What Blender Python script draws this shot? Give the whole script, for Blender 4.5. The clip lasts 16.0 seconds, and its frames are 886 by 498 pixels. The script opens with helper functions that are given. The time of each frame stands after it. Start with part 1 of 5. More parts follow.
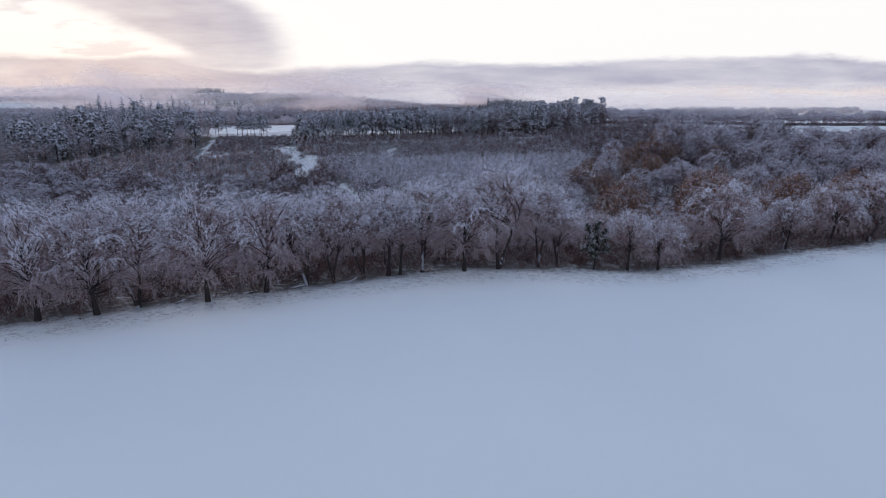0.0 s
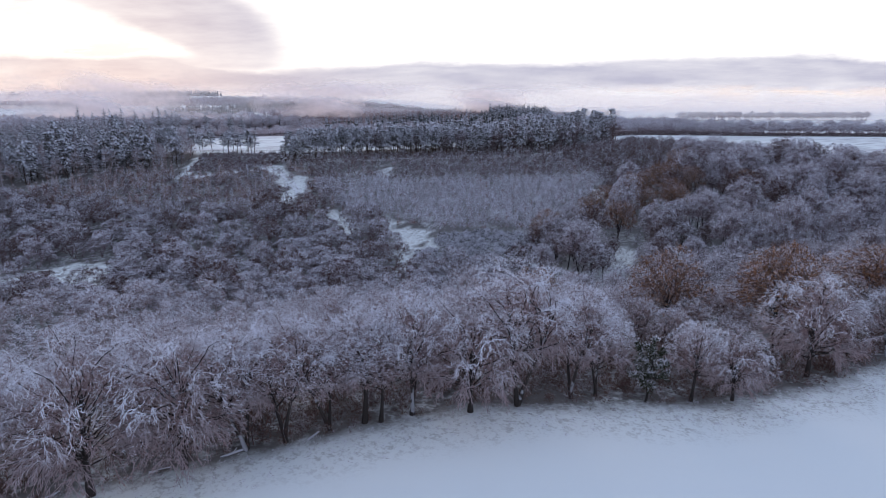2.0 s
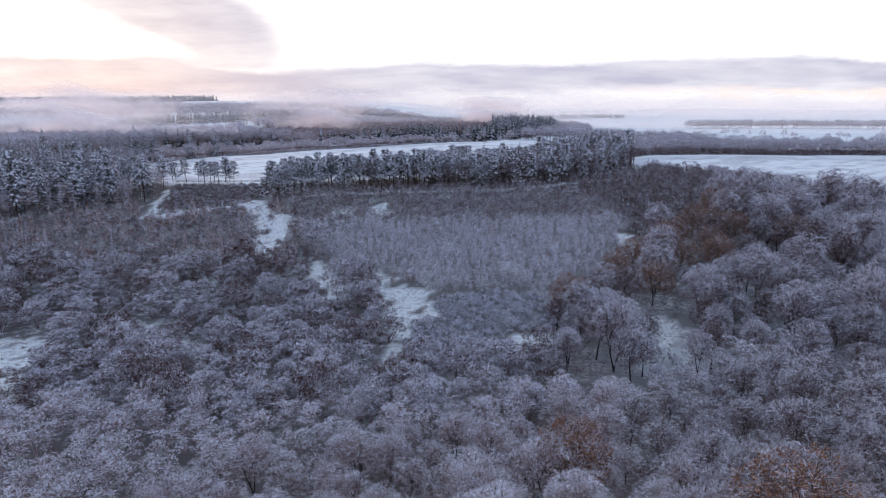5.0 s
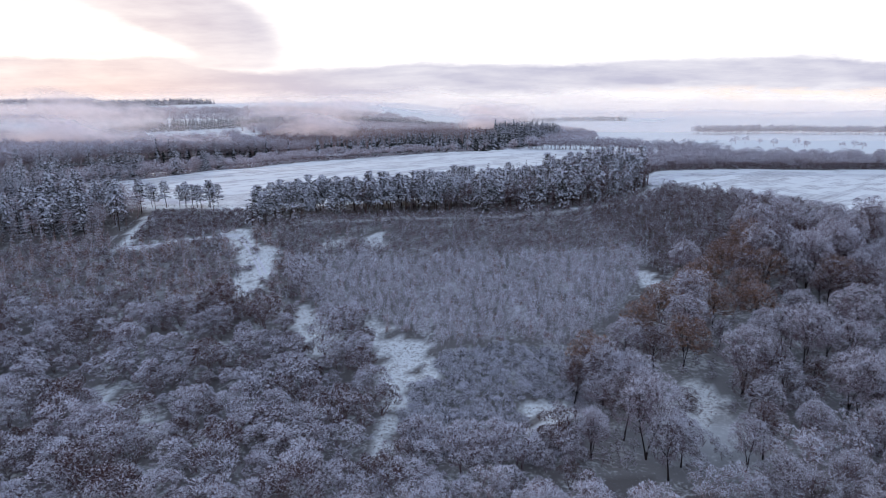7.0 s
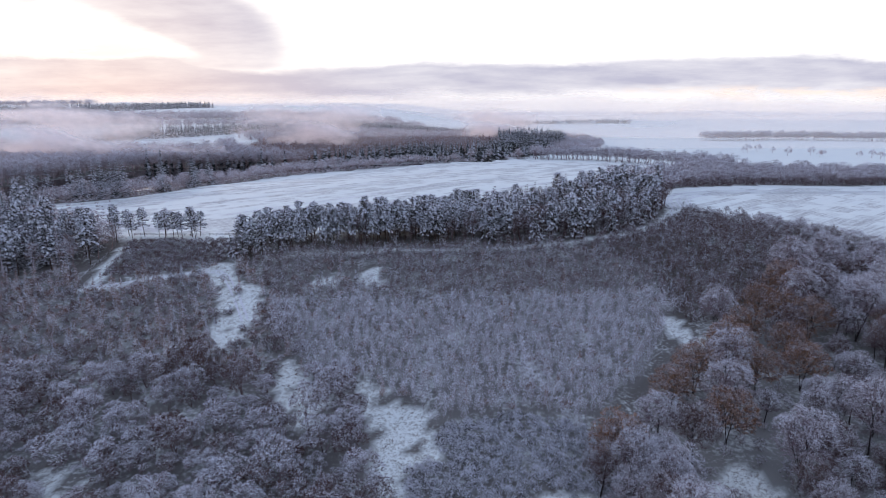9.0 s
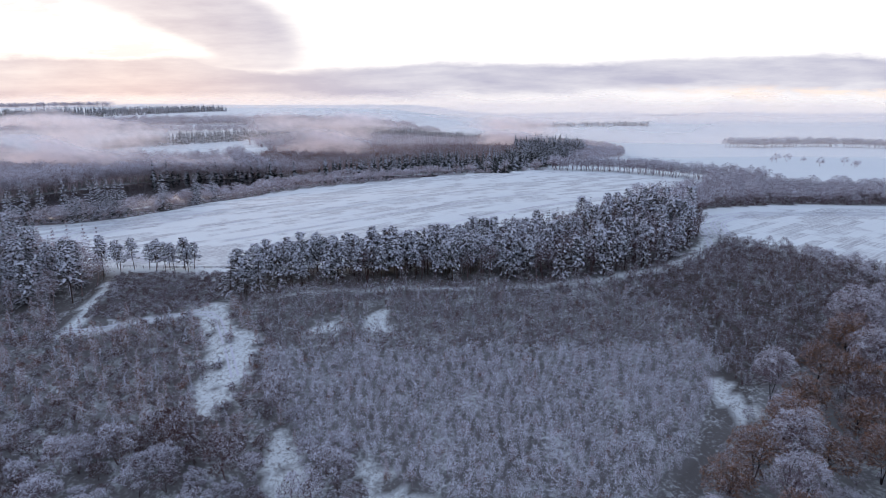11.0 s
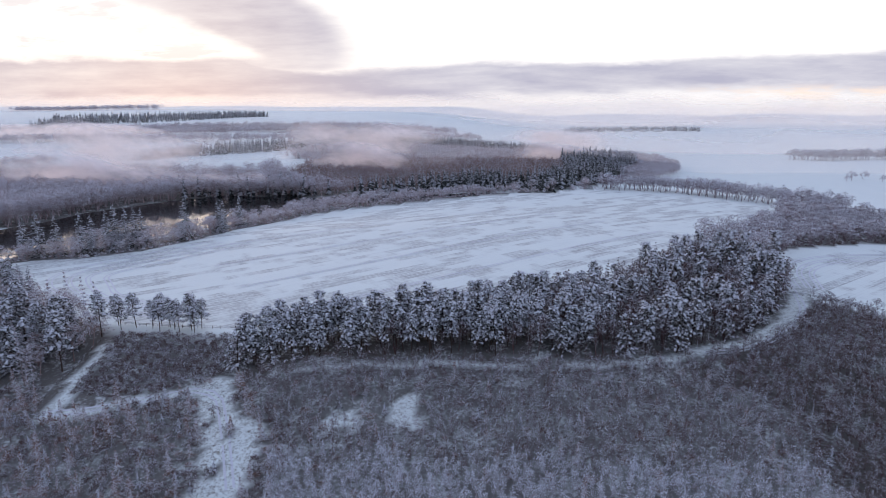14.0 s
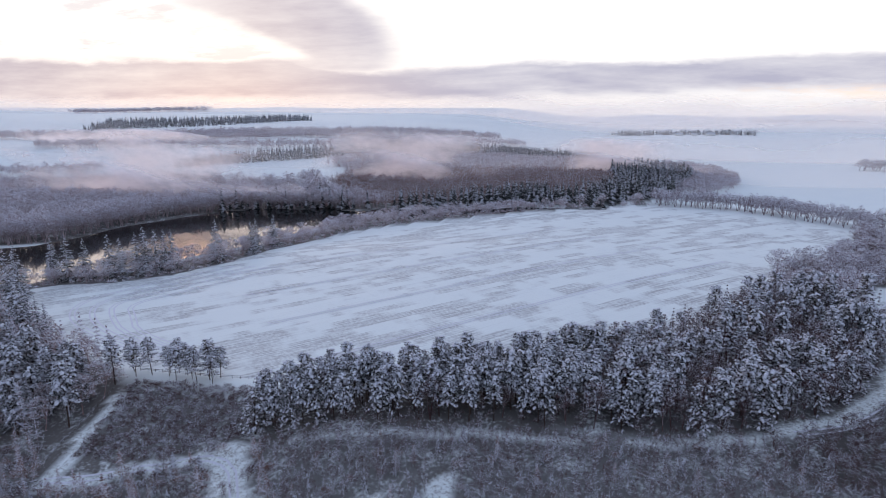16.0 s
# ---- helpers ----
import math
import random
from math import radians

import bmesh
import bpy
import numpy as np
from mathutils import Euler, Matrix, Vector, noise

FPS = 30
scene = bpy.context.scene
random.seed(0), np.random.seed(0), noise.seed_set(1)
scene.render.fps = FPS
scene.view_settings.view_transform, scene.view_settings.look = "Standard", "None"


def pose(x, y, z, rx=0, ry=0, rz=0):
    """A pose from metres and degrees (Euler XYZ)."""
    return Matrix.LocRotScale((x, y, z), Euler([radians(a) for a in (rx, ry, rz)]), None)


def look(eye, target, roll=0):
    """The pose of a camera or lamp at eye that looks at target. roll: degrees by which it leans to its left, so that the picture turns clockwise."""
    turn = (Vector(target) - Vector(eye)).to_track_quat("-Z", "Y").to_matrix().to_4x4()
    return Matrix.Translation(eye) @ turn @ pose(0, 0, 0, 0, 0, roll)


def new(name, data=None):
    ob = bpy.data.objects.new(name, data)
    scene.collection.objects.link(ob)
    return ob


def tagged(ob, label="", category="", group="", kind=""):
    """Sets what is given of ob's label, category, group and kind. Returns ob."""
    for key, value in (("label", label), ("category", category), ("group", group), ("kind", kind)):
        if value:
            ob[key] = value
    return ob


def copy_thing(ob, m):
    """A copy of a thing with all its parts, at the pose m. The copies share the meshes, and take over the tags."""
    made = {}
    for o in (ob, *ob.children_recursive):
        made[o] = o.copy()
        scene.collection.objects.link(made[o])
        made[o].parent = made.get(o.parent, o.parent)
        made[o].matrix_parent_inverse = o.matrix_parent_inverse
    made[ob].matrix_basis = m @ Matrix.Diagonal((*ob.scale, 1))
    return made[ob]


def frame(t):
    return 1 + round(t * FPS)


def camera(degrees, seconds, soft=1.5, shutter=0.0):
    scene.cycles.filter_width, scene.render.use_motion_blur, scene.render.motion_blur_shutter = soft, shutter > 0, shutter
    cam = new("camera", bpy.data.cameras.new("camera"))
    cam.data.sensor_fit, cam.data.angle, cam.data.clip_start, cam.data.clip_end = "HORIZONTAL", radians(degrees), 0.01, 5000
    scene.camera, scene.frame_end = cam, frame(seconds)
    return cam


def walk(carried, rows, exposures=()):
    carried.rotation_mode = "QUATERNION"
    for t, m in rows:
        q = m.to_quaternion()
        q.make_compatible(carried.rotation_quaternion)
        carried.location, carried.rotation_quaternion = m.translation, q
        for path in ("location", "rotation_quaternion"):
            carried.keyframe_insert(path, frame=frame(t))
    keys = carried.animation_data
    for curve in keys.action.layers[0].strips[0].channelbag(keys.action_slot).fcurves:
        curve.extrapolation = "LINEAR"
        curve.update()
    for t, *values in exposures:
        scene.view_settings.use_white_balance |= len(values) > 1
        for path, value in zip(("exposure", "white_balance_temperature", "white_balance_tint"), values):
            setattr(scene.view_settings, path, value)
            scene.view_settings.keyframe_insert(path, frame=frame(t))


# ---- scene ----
# camera: seconds, x, y, z above the first eye, turn to the left
cam = camera(73.0, 16.0, soft=0.5)
EYE, PITCH = 60.0, -13.55
PATH = [
    (0.0, 0.00, 0.00, 0.00, 1.20),
    (0.5, 0.02, 7.41, 2.15, 1.23),
    (1.0, -0.04, 14.79, 4.32, 1.26),
    (1.5, -0.14, 22.14, 6.53, 1.26),
    (2.0, -0.29, 29.46, 8.75, 1.27),
    (2.5, -0.47, 36.75, 10.98, 1.27),
    (3.0, -0.68, 44.02, 13.24, 1.29),
    (3.5, -0.90, 51.26, 15.50, 1.30),
    (4.0, -1.14, 58.47, 17.77, 1.29),
    (6.5, -2.34, 94.15, 29.21, 1.39),
    (7.0, -2.57, 101.22, 31.50, 1.39),
    (7.5, -2.79, 108.27, 33.80, 1.40),
    (8.0, -3.01, 115.30, 36.09, 1.38),
    (8.5, -3.24, 122.32, 38.39, 1.41),
    (9.0, -3.46, 129.32, 40.68, 1.57),
    (11.5, -4.89, 164.16, 52.24, 3.43),
    (12.0, -5.28, 171.11, 54.57, 3.97),
    (12.5, -5.74, 178.07, 56.93, 4.57),
    (13.0, -6.28, 185.02, 59.30, 5.24),
    (13.5, -6.90, 191.99, 61.69, 5.88),
    (14.0, -7.63, 198.96, 64.10, 6.86),
    (14.5, -8.47, 205.94, 66.54, 8.29),
    (15.0, -9.45, 212.94, 69.02, 9.59),
    (15.5, -10.57, 219.96, 71.54, 10.27),
    (16.0, -11.87, 227.00, 74.09, 10.92),
]
walk(cam, [(t, pose(x, y, EYE + z, 90 + PITCH, 0, turn)) for t, x, y, z, turn in PATH],
     exposures=[(0.0, -0.18), (1.5, -0.04), (3.0, 0.17), (8.0, 0.12), (12.0, 0.0), (16.0, -0.05)])

# ---- node helpers ----


class Net:
    """A short way to chain shader nodes."""

    def __init__(self, tree):
        self.tree = tree
        tree.nodes.clear()

    def node(self, kind, **settings):
        n = self.tree.nodes.new(kind)
        for key, value in settings.items():
            n.inputs[key.replace("_", " ")].default_value = value
        return n

    def link(self, a, b):
        if isinstance(a, (int, float)):
            b.default_value = a
        elif isinstance(a, tuple):
            b.default_value = (*a, 1.0) if len(a) == 3 and b.type == "RGBA" else a
        else:
            self.tree.links.new(a, b)

    def math(self, op, a, b=0.0, c=0.0):
        n = self.tree.nodes.new("ShaderNodeMath")
        n.operation = op
        for k, v in enumerate((a, b, c)):
            self.link(v, n.inputs[k])
        return n.outputs[0]

    def add(self, a, b):
        return self.math("ADD", a, b)

    def mul(self, a, b):
        return self.math("MULTIPLY", a, b)

    def step(self, lo, hi, x):
        """0 below lo, 1 above hi, smooth between; lo may be above hi."""
        n = self.tree.nodes.new("ShaderNodeMapRange")
        n.interpolation_type = "SMOOTHSTEP"
        flip = isinstance(lo, (int, float)) and isinstance(hi, (int, float)) and lo > hi
        a, b = (hi, lo) if flip else (lo, hi)
        self.link(x, n.inputs[0]), self.link(a, n.inputs[1]), self.link(b, n.inputs[2])
        n.inputs[3].default_value, n.inputs[4].default_value = (1.0, 0.0) if flip else (0.0, 1.0)
        return n.outputs[0]

    def mix(self, f, a, b):
        n = self.tree.nodes.new("ShaderNodeMix")
        n.data_type = "RGBA"
        self.link(f, n.inputs[0]), self.link(a, n.inputs[6]), self.link(b, n.inputs[7])
        return n.outputs[2]

    def noise(self, vec, scale, detail=4.0, rough=0.55, stretch=None, turn=0.0):
        if turn:
            m = self.tree.nodes.new("ShaderNodeMapping")
            m.inputs["Rotation"].default_value = (0, 0, turn)
            self.link(vec, m.inputs[0])
            vec = m.outputs[0]
        if stretch:
            m = self.tree.nodes.new("ShaderNodeMapping")
            m.inputs["Scale"].default_value = stretch or (1, 1, 1)
            self.link(vec, m.inputs[0])
            vec = m.outputs[0]
        n = self.tree.nodes.new("ShaderNodeTexNoise")
        self.link(vec, n.inputs["Vector"])
        n.inputs["Scale"].default_value, n.inputs["Detail"].default_value = scale, detail
        n.inputs["Roughness"].default_value = rough
        return n.outputs[0]


# ---- sky and sun ----
world = bpy.data.worlds.new("winter_sky")
scene.world = world
world.use_nodes = True
W = Net(world.node_tree)
way = W.node("ShaderNodeTexCoord").outputs["Generated"]
axes = W.node("ShaderNodeSeparateXYZ")
W.link(way, axes.inputs[0])
dx, dy, dz = axes.outputs
front = W.math("MAXIMUM", dy, 0.08)
u, v = W.math("DIVIDE", dx, front), W.math("DIVIDE", dz, front)
plane = W.node("ShaderNodeCombineXYZ")
W.link(u, plane.inputs[0]), W.link(W.mul(v, 3.0), plane.inputs[1])
big = W.add(W.noise(plane.outputs[0], 2.6, 6, 0.6), -0.5)
fine = W.add(W.noise(plane.outputs[0], 11.0, 6, 0.6, (0.7, 1.2, 1)), -0.5)
wob = W.add(W.mul(big, 0.05), W.mul(fine, 0.022))
# the long lilac cloud bank low over the horizon
top_edge = W.add(W.add(0.058, W.mul(W.step(0.08, 0.5, u), 0.013)), W.mul(W.step(-0.36, -0.50, u), 0.016))
top_edge = W.add(top_edge, W.mul(W.step(0.58, 0.72, u), -0.012))
low_edge = W.add(0.012, W.mul(W.step(0.05, 0.4, u), 0.014))
vv = W.add(v, wob)
bank = W.math("SUBTRACT", 1.0, W.step(W.add(top_edge, -0.004), W.add(top_edge, 0.010), vv))
bank = W.mul(bank, W.step(W.add(low_edge, -0.020), W.add(low_edge, 0.012), vv))
# the hooked cloud that rises from it and rounds a bright gap
rise = W.add(v, -0.08)
hook = W.add(u, W.add(W.mul(W.mul(rise, rise), 11.0), W.add(W.mul(big, 0.10), W.mul(fine, 0.06))))
arm = W.mul(W.step(-0.235, -0.305, hook), W.step(0.045, 0.062, v))
roof = W.add(0.089, W.mul(W.add(u, 0.427), -0.36))
gap = W.mul(W.step(0.010, -0.014, W.math("SUBTRACT", vv, roof)), W.step(0.066, 0.086, vv))
gap = W.mul(gap, W.step(-0.395, -0.45, u))
arm = W.mul(arm, W.add(1.0, W.mul(gap, -0.96)))
arm = W.mul(arm, W.add(1.0, W.mul(W.mul(W.step(-0.45, -0.75, u), W.step(0.10, 0.16, v)), -0.65)))
puff = W.mul(W.step(0.02, 0.14, W.add(fine, W.mul(big, 0.5))), W.mul(gap, 0.45))
streak = W.mul(W.step(-0.05, 0.10, fine), W.mul(W.step(0.034, 0.020, v), W.step(0.15, 0.4, u)))
cloud = W.math("MAXIMUM", W.math("MAXIMUM", bank, W.mul(arm, 0.90)), puff)
strand = W.add(W.noise(plane.outputs[0], 4.0, 7, 0.58, (0.8, 1.7, 1)), -0.5)
cloud = W.mul(cloud, W.add(0.84, W.add(W.mul(fine, 0.6), W.mul(strand, 1.3))))
cloud = W.math("MINIMUM", W.math("MAXIMUM", cloud, 0.0), 1.0)
glow = W.mul(W.step(-0.05, -0.55, u), W.step(0.28, 0.0, v))
clear = W.mix(glow, (1.20, 1.17, 1.17), (1.26, 1.17, 1.12))
shade = W.mix(W.step(-0.1, -0.6, u), (0.51, 0.51, 0.66), (0.63, 0.56, 0.64))
low = W.mix(W.mul(cloud, 0.97), clear, shade)
low = W.mix(W.mul(streak, 0.75), low, (1.18, 0.96, 0.82))
# mist lies on the horizon; the vault above is a cold, even grey-blue
haze = W.mix(W.step(-0.6, 0.3, u), (0.97, 0.88, 0.89), (0.98, 0.95, 0.98))
low = W.mix(W.mul(W.step(0.022, 0.0, W.add(v, W.mul(fine, 0.02))), 0.75), low, haze)
vault = W.mix(W.step(-0.3, 0.9, dz), (0.44, 0.53, 0.74), (0.45, 0.55, 0.80))
ahead = W.mul(W.step(0.05, 0.75, dy), W.step(0.215, 0.158, dz))
paint = W.mix(ahead, vault, low)
# the veiled sun, above and to the left of where the camera looks
veil = W.node("ShaderNodeVectorMath")
veil.operation = "DOT_PRODUCT"
W.link(way, veil.inputs[0])
veil.inputs[1].default_value = (math.sin(radians(-35)) * math.cos(radians(14)), math.cos(radians(-35)) * math.cos(radians(14)), math.sin(radians(14)))
paint = W.mix(W.step(math.cos(radians(4.5)), math.cos(radians(1.0)), veil.outputs["Value"]), paint, (3.0, 1.3, 0.55))
nishita = W.node("ShaderNodeTexSky")
nishita.sky_type, nishita.sun_disc = "NISHITA", False
nishita.sun_elevation, nishita.sun_rotation = radians(6), radians(-30)
sky_part = W.node("ShaderNodeBackground", Strength=0.05)
W.link(nishita.outputs[0], sky_part.inputs[0])
cloud_part = W.node("ShaderNodeBackground", Strength=1.0)
W.link(paint, cloud_part.inputs[0])
both = W.node("ShaderNodeMixShader")
both.inputs[0].default_value = 0.94
W.link(sky_part.outputs[0], both.inputs[1]), W.link(cloud_part.outputs[0], both.inputs[2])
W.link(both.outputs[0], W.node("ShaderNodeOutputWorld").inputs[0])

sun = new("sun", bpy.data.lights.new("sun", "SUN"))
sun.data.energy, sun.data.angle, sun.data.color = 1.0, radians(40), (1.0, 0.80, 0.66)
sun.matrix_world = look((-500, 866, 150), (0, 0, 0))

# ---- materials ----


def material(name):
    m = bpy.data.materials.new(name)
    m.use_nodes = True
    return m, Net(m.node_tree)


def finish(net, colour, rough=0.8, bump=None, strength=0.3, distance=0.1, spec=0.3):
    b = net.node("ShaderNodeBsdfPrincipled")
    net.link(colour, b.inputs["Base Color"]), net.link(rough, b.inputs["Roughness"])
    b.inputs["Specular IOR Level"].default_value = spec
    if bump is not None:
        n = net.node("ShaderNodeBump", Strength=strength, Distance=distance)
        net.link(bump, n.inputs["Height"]), net.link(n.outputs[0], b.inputs["Normal"])
    net.link(b.outputs[0], net.node("ShaderNodeOutputMaterial").inputs[0])


SNOW = (0.82, 0.81, 0.868)


def frosted(name, dark, light, frost, lie=0.25, hoar=0.25, scale=1.2):
    """Bark, needles or leaves under snow: snow lies on what faces up, hoar frost on a share of the twigs."""
    m, n = material(name)
    geo = n.node("ShaderNodeNewGeometry")
    axes = n.node("ShaderNodeSeparateXYZ")
    n.link(geo.outputs["Normal"], axes.inputs[0])
    isle = geo.outputs["Random Per Island"]
    place = geo.outputs["Position"]
    patch = n.noise(place, scale * 0.30, 3, 0.6)
    grain = n.noise(place, scale * 4.0, 2)
    # snow thins on inner and lower twigs, which also paints the crown's shading
    bare_shade = n.node("ShaderNodeAttribute")
    bare_shade.attribute_name = "bare_shade"
    bare_shade = bare_shade.outputs["Fac"]
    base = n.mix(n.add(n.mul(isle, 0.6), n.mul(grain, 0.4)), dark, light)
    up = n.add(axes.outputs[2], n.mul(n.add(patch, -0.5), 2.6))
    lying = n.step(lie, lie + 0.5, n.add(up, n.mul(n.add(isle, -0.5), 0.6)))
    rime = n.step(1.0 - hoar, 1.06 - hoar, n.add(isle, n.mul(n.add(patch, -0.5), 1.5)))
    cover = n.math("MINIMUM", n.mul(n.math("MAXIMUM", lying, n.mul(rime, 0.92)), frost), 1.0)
    cover = n.mul(cover, n.add(1.0, n.mul(bare_shade, -0.9)))
    finish(n, n.mix(cover, base, SNOW), 0.85)
    return m


BEECH_TWIG = frosted("beech_twig", (0.17, 0.094, 0.085), (0.42, 0.262, 0.240), 1.0, -0.40, 0.60)
HANGER_TWIG = frosted("hanging_wood_twig", (0.20, 0.122, 0.112), (0.46, 0.305, 0.285), 1.0, -0.08, 0.38)
TREE_TWIG = frosted("broadleaf_twig", (0.15, 0.083, 0.078), (0.39, 0.245, 0.232), 1.0, -0.32, 0.56)
VALLEY_TWIG = frosted("valley_twig", (0.11, 0.060, 0.064), (0.31, 0.190, 0.200), 1.0, -0.1, 0.46)
SCRUB_TWIG = frosted("scrub_twig", (0.075, 0.042, 0.042), (0.22, 0.130, 0.132), 1.0, 0.05, 0.32)
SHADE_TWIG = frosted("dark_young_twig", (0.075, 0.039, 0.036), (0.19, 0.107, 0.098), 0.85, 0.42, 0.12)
BROWN_TWIG = frosted("brown_twig", (0.095, 0.052, 0.042), (0.21, 0.120, 0.098), 0.4, 0.5, 0.05)
SAPLING_TWIG = frosted("sapling_twig", (0.14, 0.086, 0.092), (0.34, 0.222, 0.235), 1.0, -0.1, 0.58)
DUSK_TWIG = frosted("young_wood_twig", (0.088, 0.050, 0.047), (0.22, 0.130, 0.122), 0.9, 0.36, 0.14)
RUSSET = frosted("russet_leaf", (0.32, 0.140, 0.065), (0.56, 0.285, 0.150), 0.45, 0.6, 0.08)
OAK_TWIG = frosted("oak_twig", (0.120, 0.065, 0.050), (0.240, 0.140, 0.109), 0.75, 0.35, 0.16)
NEEDLE = frosted("pine_needle", (0.034, 0.032, 0.022), (0.090, 0.080, 0.058), 0.9, 0.26, 0.18)
SPRUCE = frosted("spruce_needle", (0.036, 0.035, 0.028), (0.085, 0.080, 0.064), 0.95, 0.06, 0.34)
LARCH = frosted("larch_twig", (0.20, 0.096, 0.072), (0.42, 0.232, 0.175), 0.85, 0.25, 0.2)
LARCH_RIME = frosted("rimed_larch_twig", (0.24, 0.140, 0.125), (0.47, 0.305, 0.275), 0.9, 0.0, 0.38)
BARK = frosted("bark", (0.026, 0.020, 0.018), (0.065, 0.050, 0.044), 0.5, 1.1, 0.0)
PINE_BARK = frosted("pine_bark", (0.05, 0.033, 0.026), (0.12, 0.075, 0.055), 0.5, 1.3, 0.0)
# paler than the near twigs and needles: distance haze put into their colour
HAZED_TWIG = frosted("hazed_far_twig", (0.32, 0.225, 0.220), (0.58, 0.430, 0.420), 0.95, 0.0, 0.48, 0.5)
HAZED_NEEDLE = frosted("hazed_far_needle", (0.055, 0.058, 0.054), (0.13, 0.128, 0.115), 0.95, 0.05, 0.46, 0.5)
WOOD = frosted("weathered_wood", (0.05, 0.04, 0.035), (0.12, 0.10, 0.085), 0.8, 0.6, 0.0)


def snow_load():
    m, n = material("snow_load")
    geo = n.node("ShaderNodeNewGeometry")
    lump = n.noise(geo.outputs["Position"], 3.0, 4)
    finish(n, n.mix(n.step(0.4, 0.7, lump), (0.74, 0.725, 0.775), SNOW), 0.7, lump, 0.5, 0.2)
    return m


SNOW_LOAD = snow_load()


def snow_ground():
    """Snow over grass, wood floor and a drilled field; masks say where soil shows, and where leaf litter and painted
    tree shade darken the floor.
    """
    m, n = material("snowy_ground")
    place = n.node("ShaderNodeNewGeometry").outputs["Position"]
    litter_shade, field, rough = (n.node("ShaderNodeAttribute") for _ in range(3))
    litter_shade.attribute_name, field.attribute_name, rough.attribute_name = "litter_shade", "field", "rough"
    drift = n.noise(place, 0.05, 4)
    clod = n.noise(place, 0.9, 6, 0.65)
    tuft = n.noise(place, 2.6, 5, 0.7)
    snow = n.mix(drift, (0.83, 0.865, 0.855), (0.89, 0.915, 0.885))
    # dead grass and brash through the snow
    show = n.step(0.53, 0.66, n.add(n.mul(tuft, 0.6), n.mul(clod, 0.5)))
    grass = n.mix(clod, (0.10, 0.075, 0.05), (0.24, 0.19, 0.14))
    snow = n.mix(n.mul(show, n.mul(rough.outputs["Fac"], 0.9)), snow, grass)
    leaf = n.step(0.30, 0.55, n.add(n.mul(clod, 0.6), n.mul(n.noise(place, 0.12, 3), 0.45)))
    floor = n.mix(tuft, (0.045, 0.034, 0.030), (0.12, 0.088, 0.074))
    snow = n.mix(n.mul(leaf, litter_shade.outputs["Fac"]), snow, floor)
    # drilled rows: bare soil in broken blocks along each pass of the drill
    turn = math.atan2(0.67, 0.74)
    work = n.node("ShaderNodeMapping")
    work.inputs["Rotation"].default_value = (0, 0, -turn)
    n.link(place, work.inputs[0])
    axes = n.node("ShaderNodeSeparateXYZ")
    n.link(work.outputs[0], axes.inputs[0])
    lane = n.math("FLOOR", n.math("DIVIDE", n.add(axes.outputs[1], n.mul(n.noise(place, 0.02, 2), 2.0)), 6.0))
    block = n.node("ShaderNodeCombineXYZ")
    n.link(n.mul(axes.outputs[0], 0.030), block.inputs[0]), n.link(n.mul(lane, 0.83), block.inputs[1])
    patchy = n.noise(block.outputs[0], 1.0, 3, 0.6)
    wide_ = n.noise(place, 1.0, 3, 0.5, (0.008, 0.022, 0.0), -turn)
    row = n.noise(place, 1.0, 2, 0.5, (0.03, 1.3, 0.0), -turn)
    fleck = n.noise(place, 0.55, 5, 0.7)
    worn = n.step(0.49, 0.57, n.add(n.mul(patchy, 0.62), n.mul(wide_, 0.42)))
    bare = n.mul(worn, n.step(0.34, 0.66, n.add(n.mul(row, 0.5), n.mul(fleck, 0.5))))
    bare = n.mul(n.add(bare, n.mul(n.step(0.54, 0.68, row), 0.10)), 0.62)
    soil = n.mix(tuft, (0.17, 0.14, 0.155), (0.29, 0.25, 0.265))
    snow = n.mix(n.mul(bare, field.outputs["Fac"]), snow, soil)
    height = n.add(n.mul(tuft, n.add(0.15, n.mul(rough.outputs["Fac"], 2.6))), n.mul(clod, 0.3))
    finish(n, snow, 0.75, height, 0.35, 0.25)
    return m


SNOW_GROUND = snow_ground()


def river_water():
    m, n = material("river_water")
    place = n.node("ShaderNodeNewGeometry").outputs["Position"]
    ripple = n.noise(place, 0.5, 4, 0.5, (0.7, 1.3, 1))
    finish(n, n.mix(n.noise(place, 0.02, 3), (0.010, 0.011, 0.012), (0.022, 0.021, 0.019)), 0.05, ripple, 0.03, 0.1, 0.1)
    return m


WATER = river_water()


def mist():
    m, n = material("mist")
    coords = n.node("ShaderNodeTexCoord")
    ball = n.tree.nodes.new("ShaderNodeVectorMath")
    ball.operation = "LENGTH"
    n.link(coords.outputs["Object"], ball.inputs[0])
    place = n.node("ShaderNodeNewGeometry").outputs["Position"]
    wisp = n.add(n.noise(place, 0.016, 6, 0.6, (0.8, 0.8, 1.7)), -0.5)
    thick = n.mul(n.step(1.0, 0.15, n.add(ball.outputs["Value"], n.mul(wisp, -1.5))), 0.9)
    see, scatter = n.node("ShaderNodeBsdfTransparent"), n.node("ShaderNodeBsdfDiffuse", Color=(0.93, 0.88, 0.87, 1))
    back = n.node("ShaderNodeBsdfTranslucent", Color=(1.0, 0.89, 0.87, 1))
    half, out = n.node("ShaderNodeMixShader"), n.node("ShaderNodeMixShader")
    half.inputs[0].default_value = 0.92
    n.link(scatter.outputs[0], half.inputs[1]), n.link(back.outputs[0], half.inputs[2])
    n.link(thick, out.inputs[0]), n.link(see.outputs[0], out.inputs[1]), n.link(half.outputs[0], out.inputs[2])
    n.link(out.outputs[0], n.node("ShaderNodeOutputMaterial").inputs[0])
    return m


MIST = mist()


